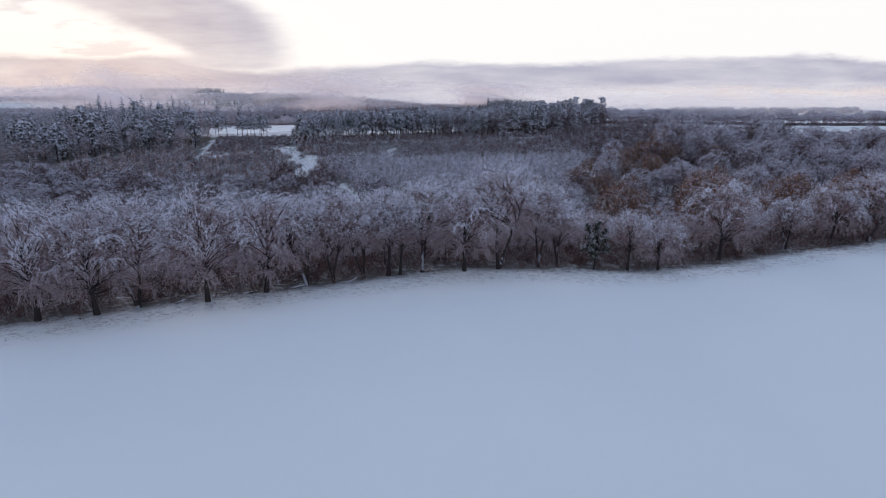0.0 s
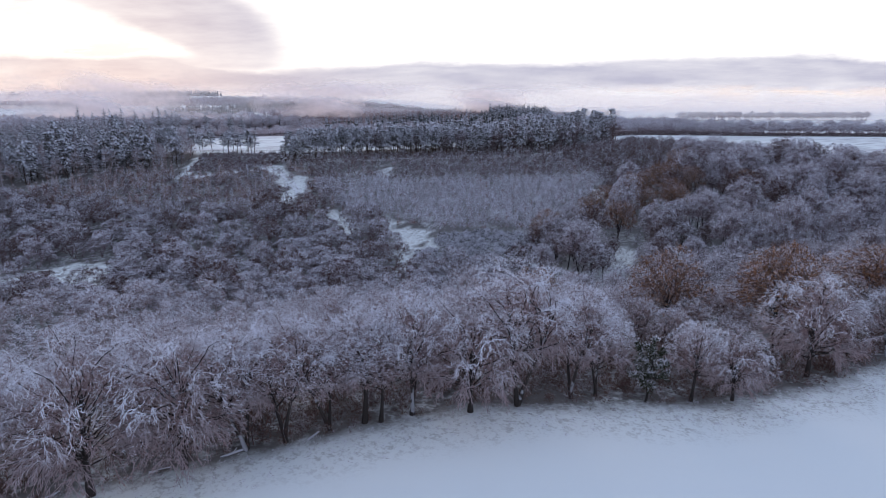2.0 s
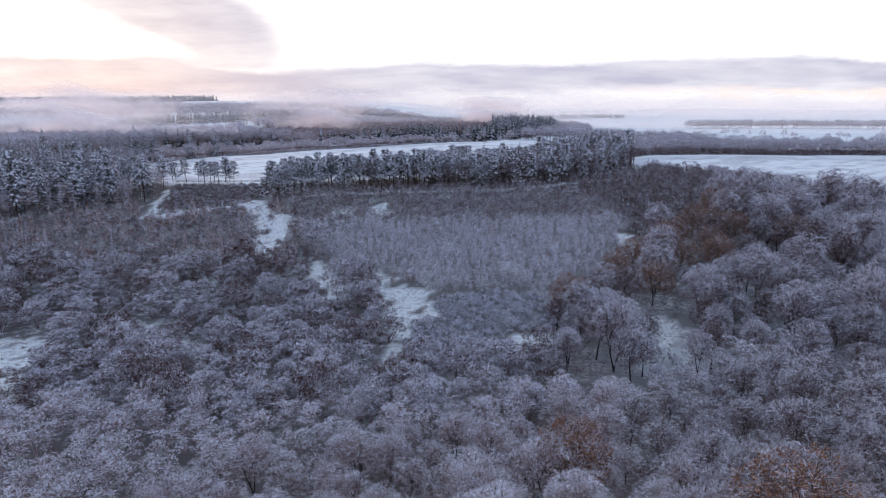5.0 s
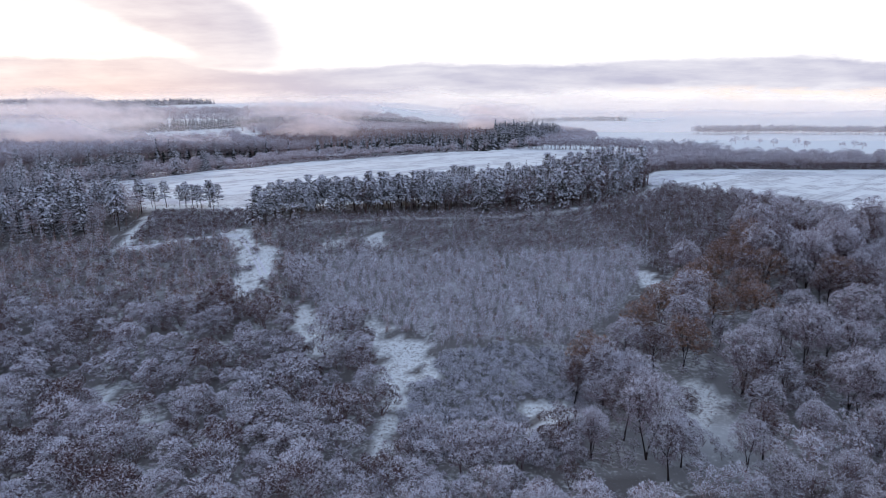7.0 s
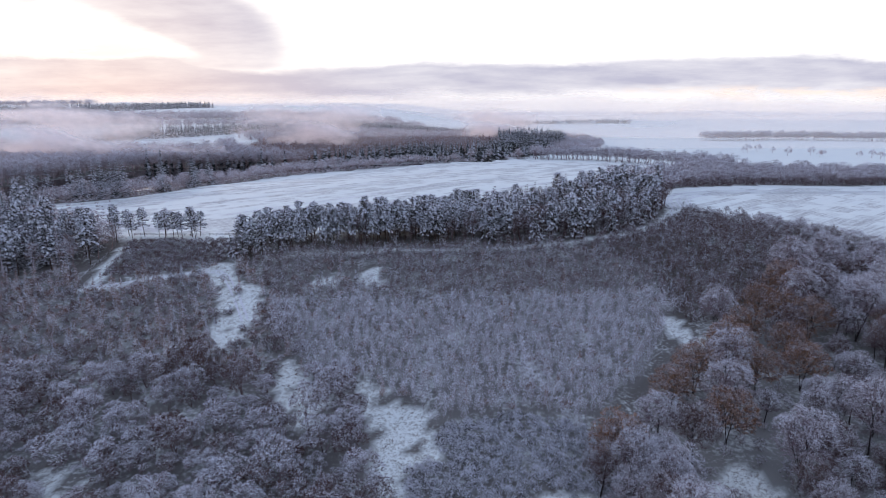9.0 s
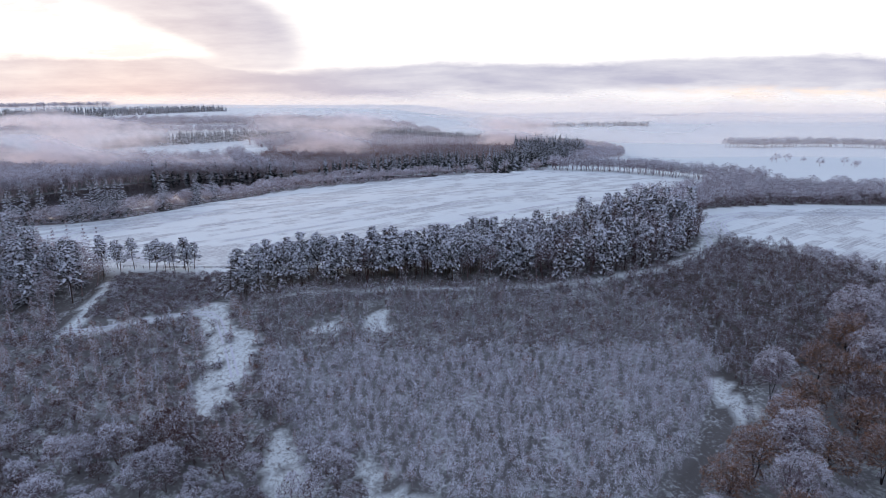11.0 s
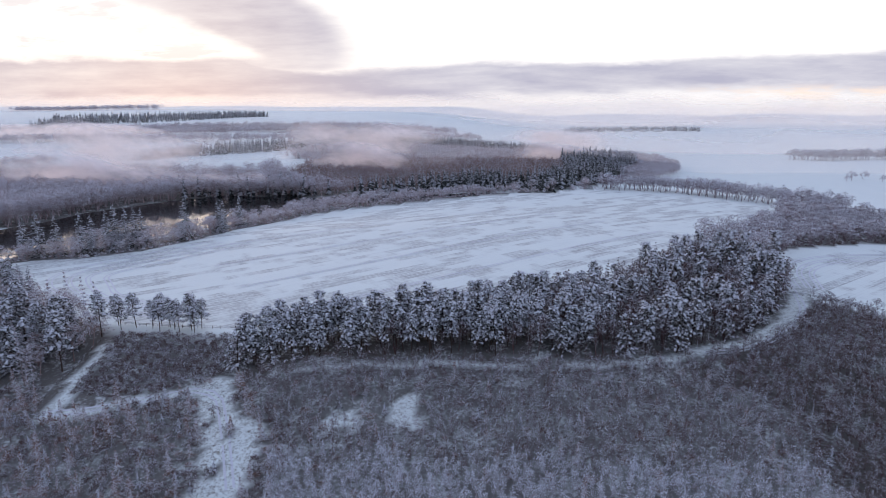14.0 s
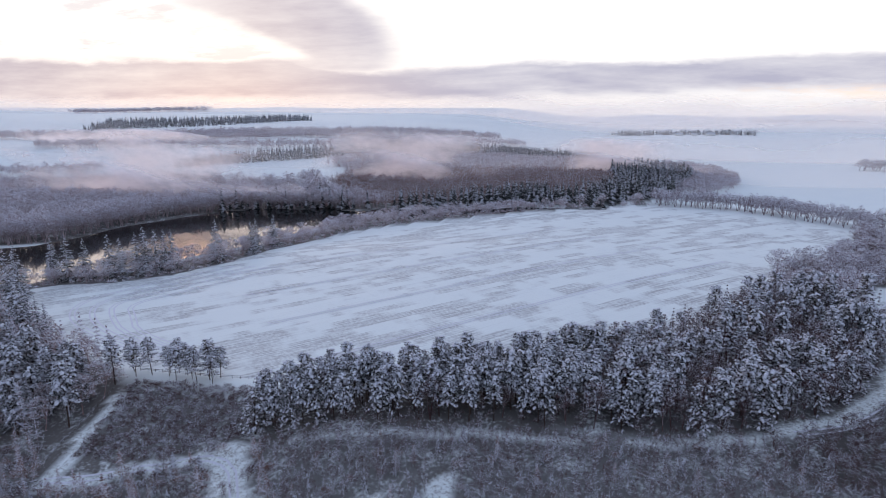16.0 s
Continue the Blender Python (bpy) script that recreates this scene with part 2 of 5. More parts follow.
def haze_sheet(name, dense, top=118, foot=42):
    m, n = material(name)
    axes = n.node("ShaderNodeSeparateXYZ")
    place = n.node("ShaderNodeNewGeometry").outputs["Position"]
    n.link(place, axes.inputs[0])
    drift = n.noise(place, 0.0022, 5, 0.6, (1, 1, 5))
    level = n.add(axes.outputs[2], n.mul(n.add(drift, -0.5), -90))
    thick = n.mul(n.step(top, foot, level), n.mul(n.add(0.45, drift), dense))
    see, back = n.node("ShaderNodeBsdfTransparent"), n.node("ShaderNodeBsdfTranslucent", Color=(1.0, 0.94, 0.92, 1))
    out = n.node("ShaderNodeMixShader")
    n.link(thick, out.inputs[0]), n.link(see.outputs[0], out.inputs[1]), n.link(back.outputs[0], out.inputs[2])
    n.link(out.outputs[0], n.node("ShaderNodeOutputMaterial").inputs[0])
    return m


HAZE_THIN, HAZE, HAZE_THICK = haze_sheet("thin_haze", 0.22), haze_sheet("haze", 0.34), haze_sheet("thick_haze", 0.65, 185, 85)

# ---- the lie of the land ----


def ss(a, b, x):
    t = np.clip((np.asarray(x, float) - a) / (b - a), 0, 1)
    return t * t * (3 - 2 * t)


EDGE_X = (-400, -80, -51, -34, -26, -10, 0, 10, 22, 32, 45, 61, 79, 130, 500)
EDGE_Y = (-50, 52, 68, 77, 80.5, 88.5, 93, 94, 96, 97, 101, 109, 117, 138, 250)


def edge_y(x):
    """Where the near field ends and the wooded bank begins."""
    return np.interp(x, EDGE_X, EDGE_Y)


def waves(x, y, size, seed):
    """Smooth unevenness, about -1 to 1."""
    r = np.random.RandomState(seed)
    total = 0
    for _ in range(6):
        a, p = r.uniform(0, 6.283, 2)
        k = 6.283 / size * r.uniform(0.6, 1.5)
        total = total + np.sin(k * (np.cos(a) * x + np.sin(a) * y) + p)
    return total / 3.5


def height(x, y):
    x, y = np.asarray(x, float), np.asarray(y, float)
    d = y - edge_y(x)
    floor = 9 + 6 * ss(0, 160, x) + 0.03 * np.maximum(0, x - 60)
    drop = ss(0, 105, d)
    h = (34 - 1.3 * ss(0, 35, x)) * (1 - drop) + floor * drop
    rise = floor + (33 - floor) * np.clip((y - 252) / 115, 0, 1)
    rise = np.where(y > 367, 33 + (y - 367) * 0.2, rise)
    h = np.where(y > 235, np.minimum(np.maximum(h, rise), 40), h)
    h = h + 5 * np.exp(-((x - 40) / 170) ** 2 - ((y - 560) / 130) ** 2) * ss(395, 470, y)
    h = h - 4 * ss(610, 690, y - 0.25 * x) * ss(40, -140, x) * ss(1000, 860, y)
    h = h + 9 * ss(835, 990, y - 0.12 * x) * ss(260, 90, x) * ss(-420, -240, x) * ss(1250, 1060, y)
    h = h - 12 * ss(900, 2200, y) * ss(-300, 300, x)
    h = h + 26 * ss(950, 1300, y - 0.1 * x) * ss(200, -500, x) + 26 * ss(1350, 1750, y) * ss(0, -700, x)
    h = h + 14 * ss(2600, 4600, y)
    bed = river_depth(x, y)
    h = np.where(bed > 0, np.minimum(h, 36 - 2.5 * bed), h)
    wood = ss(2, 12, d) * ss(395, 380, y)
    h = h + wood * (0.7 * waves(x, y, 34, 3) + 0.3 * waves(x, y, 11, 4))
    h = h + ss(700, 1200, y) * 2.5 * waves(x, y, 420, 5) + ss(1800, 3200, y) * 9 * waves(x, y, 1300, 6)
    return h


RIVER = ((-640, 430, 45), (-440, 484, 50), (-332, 538, 58), (-304, 588, 66), (-292, 640, 70), (-272, 690, 64), (-232, 722, 44),
         (-184, 742, 22), (-133, 769, 16), (-60, 798, 10), (40, 826, 8))


def along(x, y, line):
    """Distance from a bent line, less its half width where it has one: negative inside."""
    best = np.full(np.shape(x), 1e9)
    for a, b in zip(line, line[1:]):
        ax, ay, bx, by = a[0], a[1], b[0], b[1]
        t = np.clip(((x - ax) * (bx - ax) + (y - ay) * (by - ay)) / ((bx - ax) ** 2 + (by - ay) ** 2), 0, 1)
        d = np.hypot(x - ax - t * (bx - ax), y - ay - t * (by - ay))
        if len(a) > 2:
            d = d - (a[2] + t * (b[2] - a[2]))
        best = np.minimum(best, d)
    return best


def river_depth(x, y):
    return ss(6, -6, along(x, y, RIVER))


def inside(x, y, poly):
    x, y = np.asarray(x, float), np.asarray(y, float)
    odd = np.zeros(x.shape, bool)
    for (ax, ay), (bx, by) in zip(poly, poly[1:] + poly[:1]):
        cross = ((ay > y) != (by > y)) & (x < (bx - ax) * (y - ay) / ((by - ay) or 1e-9) + ax)
        odd ^= cross
    return odd


# open ground in the wood
CLEARINGS = [
    ((-110, 369), (-100, 375), (-93, 361), (-79, 352), (-76, 334), (-79, 326), (-80, 312), (-83, 305), (-89, 322), (-93, 340)),
    ((-63, 303), (-55, 308), (-50, 296), (-43, 287), (-43, 274), (-53, 279)),
    ((-34, 297), (-26, 292), (-11, 284), (-8, 268), (-15, 264), (-17, 252), (-17, 228), (-23, 226), (-24, 251), (-26, 275), (-30, 284)),
    ((-170, 226), (-146, 250), (-133, 253), (-117, 222), (-124, 211), (-160, 203)),
    ((-110, 259), (-106, 262), (-96, 250), (-90, 240), (-95, 241)), ((-96, 259), (-91, 257), (-78, 238), (-83, 237)),
    ((-46, 369), (-37, 373), (-33, 359), (-42, 356)), ((-66, 358), (-55, 361), (-50, 355), (-62, 352)),
    ((14, 256), (27, 256), (30, 249), (25, 236), (16, 236)), ((52, 252), (66, 264), (72, 256), (62, 240), (50, 239)),
    ((66, 330), (72, 334), (78, 318), (72, 312)),
]
PATHS = [((-151, 350), (-132, 358), (-104, 371)), ((-149, 350), (-152, 366), (-155, 388)),
         ((-88, 379, -1.2), (-60, 386, -0.7), (-30, 389, -0.6), (15, 391, -0.8), (45, 397, -0.2), (79, 414, 1.2), (100, 435, 1.6), (113, 456, 1.8), (121, 474, 2.0))]
FIELD = [(-128, 405), (-160, 406), (-198, 420), (-232, 433), (-256, 447), (-271, 465), (-272, 489), (-228, 537), (-202, 588),
         (-178, 655), (-145, 700), (-56, 765), (76, 826), (207, 725), (171, 632), (108, 575), (73, 503), (35, 462), (-9, 437), (-63, 412)]
FIELD_RIGHT = [(121, 466), (118, 500), (148, 545), (210, 570), (330, 582), (560, 590), (620, 400), (300, 360), (192, 388), (166, 416), (146, 446)]


# the woods' outlines
BELT = [(-102, 379), (-81, 385), (-58, 391), (-30, 394), (12, 395), (42, 398), (74, 416), (95, 438), (109, 457), (119, 480), (119, 505), (84, 515), (71, 500), (35, 459), (13, 446), (-9, 435), (-38, 424), (-63, 412), (-94, 402)]
BROW = [(84, 512), (119, 505), (124, 522), (150, 556), (210, 584), (330, 596), (560, 600), (560, 655), (330, 655), (250, 680), (225, 720), (205, 712), (171, 632), (108, 575)]
LEFT_WOOD = [(-157, 392), (-160, 372), (-166, 366), (-185, 361), (-207, 349), (-225, 335), (-330, 312), (-420, 330), (-420, 520), (-330, 490), (-285, 470), (-262, 446), (-235, 430), (-200, 416), (-165, 402)]
NEAR_BANK = [(-300, 462), (-272, 490), (-245, 499), (-224, 518), (-207, 550), (-195, 602), (-176, 662), (-145, 702), (-56, 767), (76, 828), (70, 836), (-60, 790), (-150, 735), (-190, 690), (-215, 625), (-228, 560), (-250, 530), (-290, 505), (-340, 480), (-440, 440), (-420, 420)]
FLOOD = [(-900, 700), (-760, 520), (-540, 500), (-440, 560), (-375, 590), (-330, 680), (-285, 712), (-195, 752), (-140, 780), (-236, 800), (-250, 850), (-300, 905), (-335, 862), (-505, 915), (-560, 860), (-700, 830)]
PLANTATION = [(-236, 765), (-136, 794), (-59, 812), (51, 838), (100, 874), (150, 980), (140, 1010), (60, 1020), (-60, 1010), (-180, 1000), (-260, 960), (-285, 900), (-245, 850)]


PATH_SIDE = [(-90, 376), (-60, 386), (15, 389), (48, 392), (80, 403), (104, 424), (118, 446), (124, 462), (117, 470), (106, 455), (93, 437), (72, 416), (40, 399), (12, 396), (-60, 392), (-92, 384)]
BANK = [(-110, 30), (-110, 175), (-60, 200), (40, 205), (110, 230), (150, 245), (150, 130)]
RIGHT_WOOD = [(28, 222), (60, 218), (110, 222), (160, 250), (320, 320), (340, 355), (232, 368), (186, 380), (150, 372), (112, 345), (84, 330), (60, 300), (44, 272), (30, 255)]
VALLEY = [(-260, 175), (-200, 190), (-120, 190), (-60, 196), (30, 205), (30, 235), (-18, 232), (-20, 258), (-36, 300), (-60, 315), (-70, 300), (-110, 295), (-170, 300), (-260, 320)]
RHODO = [(-19, 258), (-7, 277), (14, 285), (34, 276), (40, 262), (32, 240), (20, 226), (-15, 230)]
LARCH_GROUND = [(-330, 290), (-170, 298), (-110, 292), (-70, 298), (-60, 312), (-72, 350), (-98, 376), (-150, 350), (-163, 364), (-183, 358), (-205, 346), (-223, 332), (-330, 310)]
PLANT = [(-34, 297), (-8, 277), (14, 284), (30, 276), (52, 298), (74, 334), (78, 372), (44, 394), (-60, 388), (-97, 376), (-76, 350), (-66, 318), (-50, 300)]
DARK = [(74, 325), (84, 330), (112, 345), (150, 372), (186, 382), (166, 412), (146, 442), (122, 460), (100, 428), (78, 408), (48, 394), (78, 372)]


def open_ground(x, y, room=2.5):
    free = np.zeros(np.shape(x), bool)
    wx, wy = x + 1.6 * waves(x, y, 9, 21), y + 1.6 * waves(x, y, 9, 22)
    grow = max(0.0, room - 2.5)
    for c in CLEARINGS:
        free |= inside(wx, wy, list(c))
        if grow:
            free |= along(wx, wy, tuple(c) + tuple(c[:1])) < grow
    free &= waves(x, y, 12, 23) < 0.62
    for p in PATHS:
        free |= along(x, y, p) < room
    return free


def sheet(name, xs, ys, lift, mat):
    gx, gy = np.meshgrid(xs, ys)
    gz = lift(gx, gy)
    nx, ny = len(xs), len(ys)
    i = (np.arange(ny - 1)[:, None] * nx + np.arange(nx - 1)).ravel()
    quads = np.stack([i, i + 1, i + 1 + nx, i + nx], 1)
    me = bpy.data.meshes.new(name)
    me.from_pydata(np.stack([gx, gy, gz], -1).reshape(-1, 3).tolist(), [], quads.tolist())
    me.materials.append(mat)
    me.polygons.foreach_set("use_smooth", np.ones(len(me.polygons), bool))
    return me, gx.ravel(), gy.ravel()


def spread(lo, fine_lo, fine_hi, hi, step, n):
    a = fine_lo - (np.geomspace(step, fine_lo - lo + step, n) - step)[::-1]
    b = fine_hi + (np.geomspace(step, hi - fine_hi + step, n) - step)
    return np.unique(np.concatenate([a, np.arange(fine_lo, fine_hi, step), b]).round(3))


me, gx, gy = sheet("ground", spread(-5200, -300, 260, 5200, 2.6, 60), spread(-900, 20, 480, 6000, 2.6, 110), height, SNOW_GROUND)
d = gy - edge_y(gx)
verge = 0.45 * ss(-8, -4, d + 1.5 * waves(gx, gy, 16, 9)) * ss(6, 1, d)
# dark floor serves as leaf litter and as painted shade under the trees
woods = ss(-1.0, 1.5, d) * ss(402, 392, gy) * ~open_ground(gx, gy, 2.4)
for shape in (BELT, BROW, LEFT_WOOD, NEAR_BANK, FLOOD, PLANTATION, DARK):
    woods = np.maximum(woods, inside(gx, gy, shape) * ~open_ground(gx, gy, 2.2))
woods = np.maximum(woods, 0.85 * inside(gx, gy, PATH_SIDE) * ~open_ground(gx, gy, 1.8))
for shape, share in ((PLANT, 0.93), (LARCH_GROUND, 0.95), (VALLEY, 0.95), (RIGHT_WOOD, 0.86), (DARK, 1.05), (RHODO, 0.95)):
    woods = np.where(inside(gx, gy, shape), woods * share, woods)
woods *= 1 - 0.55 * np.exp(-np.hypot((gx - 60) / 16, (gy - 238) / 11) ** 2)
in_field = inside(gx, gy, FIELD) | (inside(gx, gy, FIELD_RIGHT))
for name, value in (("litter_shade", 0.9 * woods), ("field", in_field * 1.0),
                    ("rough", np.maximum(verge, open_ground(gx, gy, 3.0) * 0.9) + 0.05 * (gy > 430))):
    me.attributes.new(name, "FLOAT", "POINT").data.foreach_set("value", np.clip(value, 0, 1).astype(np.float32))
tagged(new("ground", me), "rolling snow-covered farmland and wood floor", "ground", kind="structure")

me, _, _ = sheet("river", np.linspace(-700, 90, 40), np.linspace(455, 850, 30), lambda x, y: 35.5 + 0 * x, WATER)
tagged(new("river", me), "dark still river water between wooded banks", "river", kind="structure")

# ---- making trees ----


class Pile:
    """Collects tapered sticks and lumps, and turns them into one mesh."""

    def __init__(self):
        self.v, self.f, self.n = [], [], 0

    def put(self, verts, faces):
        self.v.append(verts)
        self.f.append(faces + self.n)
        self.n += len(verts)

    def frame_of(self, d):
        d = d / np.maximum(np.linalg.norm(d, axis=1, keepdims=True), 1e-9)
        ref = np.where(np.abs(d[:, 2:3]) > 0.9, (1.0, 0, 0), (0, 0, 1.0))
        a = np.cross(d, ref)
        a /= np.linalg.norm(a, axis=1, keepdims=True)
        return a, np.cross(d, a)

    def spikes(self, p, q, r, flat=1.0):
        """Three-sided spikes from p to q; flat < 1 presses them into blades."""
        p, q, r = np.asarray(p, float), np.asarray(q, float), np.broadcast_to(r, len(p))
        a, b = self.frame_of(q - p)
        ring = [p + r[:, None] * (math.cos(k) * a + flat * math.sin(k) * b) for k in (0.52, 2.62, 4.71)]
        verts = np.stack([*ring, q], 1).reshape(-1, 3)
        i = np.arange(len(p))[:, None] * 4
        faces = np.concatenate([i + (0, 1, 3), i + (1, 2, 3), i + (2, 0, 3)])
        self.put(verts, faces)

    def blades(self, p, q, r, rnd):
        """Thin tapering twigs, one sliver each, turned at random about their length."""
        p, q, r = np.asarray(p, float), np.asarray(q, float), np.broadcast_to(r, len(p))
        a, b = self.frame_of(q - p)
        w = rnd.uniform(0, math.pi, len(p))[:, None]
        side = (np.cos(w) * a + np.sin(w) * b) * r[:, None]
        self.put(np.stack([p - side, p + side, q], 1).reshape(-1, 3), np.arange(3 * len(p)).reshape(-1, 3))

    def limb(self, pts, radii, sides=5):
        pts, radii = np.asarray(pts, float), np.asarray(radii, float)
        d = np.gradient(pts, axis=0)
        a, b = self.frame_of(d)
        ang = np.arange(sides) * 2 * math.pi / sides
        ring = pts[:, None] + radii[:, None, None] * (np.cos(ang)[None, :, None] * a[:, None] + np.sin(ang)[None, :, None] * b[:, None])
        n = len(pts)
        faces = []
        for k in range(n - 1):
            for s in range(sides):
                t = (s + 1) % sides
                faces += [(k * sides + s, k * sides + t, (k + 1) * sides + t), (k * sides + s, (k + 1) * sides + t, (k + 1) * sides + s)]
        self.put(ring.reshape(-1, 3), np.array(faces))

    def lumps(self, c, size, rnd, squash=0.6, lean=None):
        """Uneven pads of snow or leaf; lean tips each one down along its way out."""
        c = np.asarray(c, float)
        n, k = len(c), 6
        ang = np.arange(k) * 2 * math.pi / k
        s = np.broadcast_to(size, n)[:, None]
        out = s * rnd.uniform(0.65, 1.25, (n, k))
        rim = np.stack([c[:, :1] + out * np.cos(ang), c[:, 1:2] + out * np.sin(ang), c[:, 2:] - s * squash * rnd.uniform(0.1, 0.9, (n, k))], -1)
        if lean is not None:
            tip = lean[:, :1] * np.cos(ang) + lean[:, 1:2] * np.sin(ang)
            rim[..., 2] -= s * tip * 0.8
        mid = 0.55 * out
        belt = np.stack([c[:, :1] + mid * np.cos(ang + 0.4), c[:, 1:2] + mid * np.sin(ang + 0.4), c[:, 2:] + s * squash * rnd.uniform(0.2, 0.6, (n, k))], -1)
        top = c + np.stack([0 * s[:, 0], 0 * s[:, 0], s[:, 0] * squash * 0.75], -1)
        verts = np.concatenate([rim, belt, top[:, None]], 1).reshape(-1, 3)
        faces = []
        for j in range(k):
            m = (j + 1) % k
            faces += [(j, m, k + j), (m, k + m, k + j), (k + j, k + m, 2 * k)]
        i = np.arange(n)[:, None, None] * (2 * k + 1)
        self.put(verts, (i + np.array(faces)[None]).reshape(-1, 3))

    def arrays(self):
        return np.concatenate(self.v), np.concatenate(self.f)


def mesh_of(name, verts, tris, mat, smooth=False):
    me = bpy.data.meshes.new(name)
    me.vertices.add(len(verts)), me.loops.add(len(tris) * 3), me.polygons.add(len(tris))
    me.vertices.foreach_set("co", np.ascontiguousarray(verts[:, :3], np.float32).ravel())
    me.loops.foreach_set("vertex_index", np.ascontiguousarray(tris, np.int32).ravel())
    me.polygons.foreach_set("loop_start", np.arange(0, len(tris) * 3, 3, dtype=np.int32))
    if smooth:
        me.polygons.foreach_set("use_smooth", np.ones(len(tris), bool))
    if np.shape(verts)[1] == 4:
        me.attributes.new("bare_shade", "FLOAT", "POINT").data.foreach_set("value", np.ascontiguousarray(verts[:, 3], np.float32))
    me.update(calc_edges=True)
    me.materials.append(mat)
    return me


def unit(a):
    return a / np.maximum(np.linalg.norm(a, axis=-1, keepdims=True), 1e-9)


def bare_tree(seed, tall, wide, bare=0.2, fork=1, limbs=16, branches=9, twigs=9, fine=2, thick=0.03, droop=0.4, trunk=0.018, low=-0.3, shelter=0.7, twig=(0.24, 0.44), reach=(0.24, 0.46), fuzz=0, lobes=10, fine_long=0.45):
    """A bare broad-leaved tree: stems, arching limbs, branches, twigs and fine twigs that follow them.
    Returns the wood (stems and limbs) and the crown (the rest)."""
    r = np.random.RandomState(seed)
    wood, crown = Pile(), Pile()
    mid = tall * (bare + 0.42 * (1 - bare))
    up, down = tall - mid, (mid - bare * tall) * 0.95
    top = 0.62 * tall
    f = np.linspace(0, 1, 6)
    stems = []
    for k in range(fork):
        lean = r.uniform(-0.05, 0.05, 2) * tall + (0 if fork == 1 else (0.30 * wide + 0.03 * tall) * np.array([math.cos(k * 6.283 / fork + seed), math.sin(k * 6.283 / fork + seed)]))
        stem = np.stack([lean[0] * f ** 1.3 + 0.012 * tall * np.sin(4 * f + k + seed), lean[1] * f ** 1.3 + 0.012 * tall * np.cos(3 * f + k + seed), f * top], 1)
        rad = tall * trunk * (1.0 - 0.72 * f) * (1 if fork == 1 else 0.72)
        rad[0] *= 1.3
        wood.limb(stem, rad, 6)
        stems.append(stem)
    az = np.arange(limbs) * 2.4 + r.uniform(-0.5, 0.5, limbs)
    el = np.arcsin(np.clip(low + (1.0 - low) * (np.arange(limbs) + 0.5) / limbs, -1, 0.97))
    lobe = 1 + 0.14 * np.sin(3 * az + seed) + 0.08 * np.sin(5 * az + 2 * seed + 4 * el)
    aim = np.stack([np.cos(az) * np.cos(el), np.sin(az) * np.cos(el), np.sin(el)], 1) * (lobe * r.uniform(0.74, 0.95, limbs))[:, None]
    goal = aim * np.stack([np.full(limbs, wide), np.full(limbs, wide), np.where(el > 0, up, down)], 1) + (0, 0, mid)
    s = np.clip(bare / 0.62 + (0.96 - bare / 0.62) * (0.1 + 0.75 * (np.sin(el) - low) / (1 - low)) * r.uniform(0.5, 1.1, limbs), 0.06, 0.98)
    which = np.arange(limbs) % fork
    at = np.stack([[np.interp(s[k], f, stems[which[k]][:, c]) for c in range(3)] for k in range(limbs)])
    goal[:, :2] += 0.35 * at[:, :2]
    bend = at + (goal - at) * (0.42, 0.42, 0.78)
    bend[:, 2] = np.maximum(bend[:, 2], at[:, 2] + 0.05 * tall) + 0.03 * tall * r.uniform(0, 1, limbs)
    t = np.linspace(0, 1, 6)[None, :, None]
    line = (1 - t) ** 2 * at[:, None] + 2 * t * (1 - t) * bend[:, None] + t * t * goal[:, None]
    line[:, 1:-1] += r.normal(0, 0.012 * tall, (limbs, 4, 3))
    length = np.linalg.norm(goal - at, axis=1)
    for k in range(limbs):
        wood.limb(line[k], np.linspace(tall * trunk * (0.14 + 0.24 * length[k] / tall), 0.018, 6), 4)
    # branches
    k = np.repeat(np.arange(limbs), branches)
    n = len(k)
    u = np.clip(r.uniform(0.2, 1.0, n) ** 0.8, 0, 0.999) * 5
    i = u.astype(int)
    root = line[k, i] + (line[k, i + 1] - line[k, i]) * (u - i)[:, None]
    run = unit(line[k, i + 1] - line[k, i])
    side = unit(np.cross(run, unit(r.normal(0, 1, (n, 3)) * (0.6, 0.6, 1.0))))
    d = unit(run * 0.8 + side * 0.75 + r.normal(0, 0.15, (n, 3)) + (0, 0, 0.12))
    size = wide * r.uniform(*reach, n) * (1.12 - 0.09 * u)
    fall = np.array([0, 0, -1.0]) * droop
    p1 = root + d * (0.4 * size)[:, None]
    d2 = unit(d + fall * 0.45)
    p2 = p1 + d2 * (0.34 * size)[:, None]
    d3 = unit(d + fall * 1.2 + r.normal(0, 0.12, (n, 3)))
    p3 = p2 + d3 * (0.34 * size)[:, None]
    for a, b, w in ((root, p1, 1.7), (p1, p2, 1.35), (p2, p3, 1.05)):
        crown.spikes(a, b + (b - a) * 0.25, thick * w)
    # twigs, then fine twigs
    k = np.repeat(np.arange(n), twigs)
    m = len(k)
    u = r.uniform(0.1, 3.0, m)
    seg = np.minimum(u.astype(int), 2)
    chain, way_ = np.stack([root, p1, p2, p3], 1), np.stack([d, d2, d3], 1)
    base = chain[k, seg] + (chain[k, seg + 1] - chain[k, seg]) * (u - seg)[:, None]
    run = way_[k, seg]
    away = unit(base - (0, 0, mid * 0.9))
    td = unit(run * 0.75 + unit(r.normal(0, 1, (m, 3))) * 0.75 + away * 0.25 + fall * 0.3)
    ts = size[k] * r.uniform(*twig, m)
    crown.blades(base, base + td * ts[:, None], thick * r.uniform(0.75, 1.15, m), r)
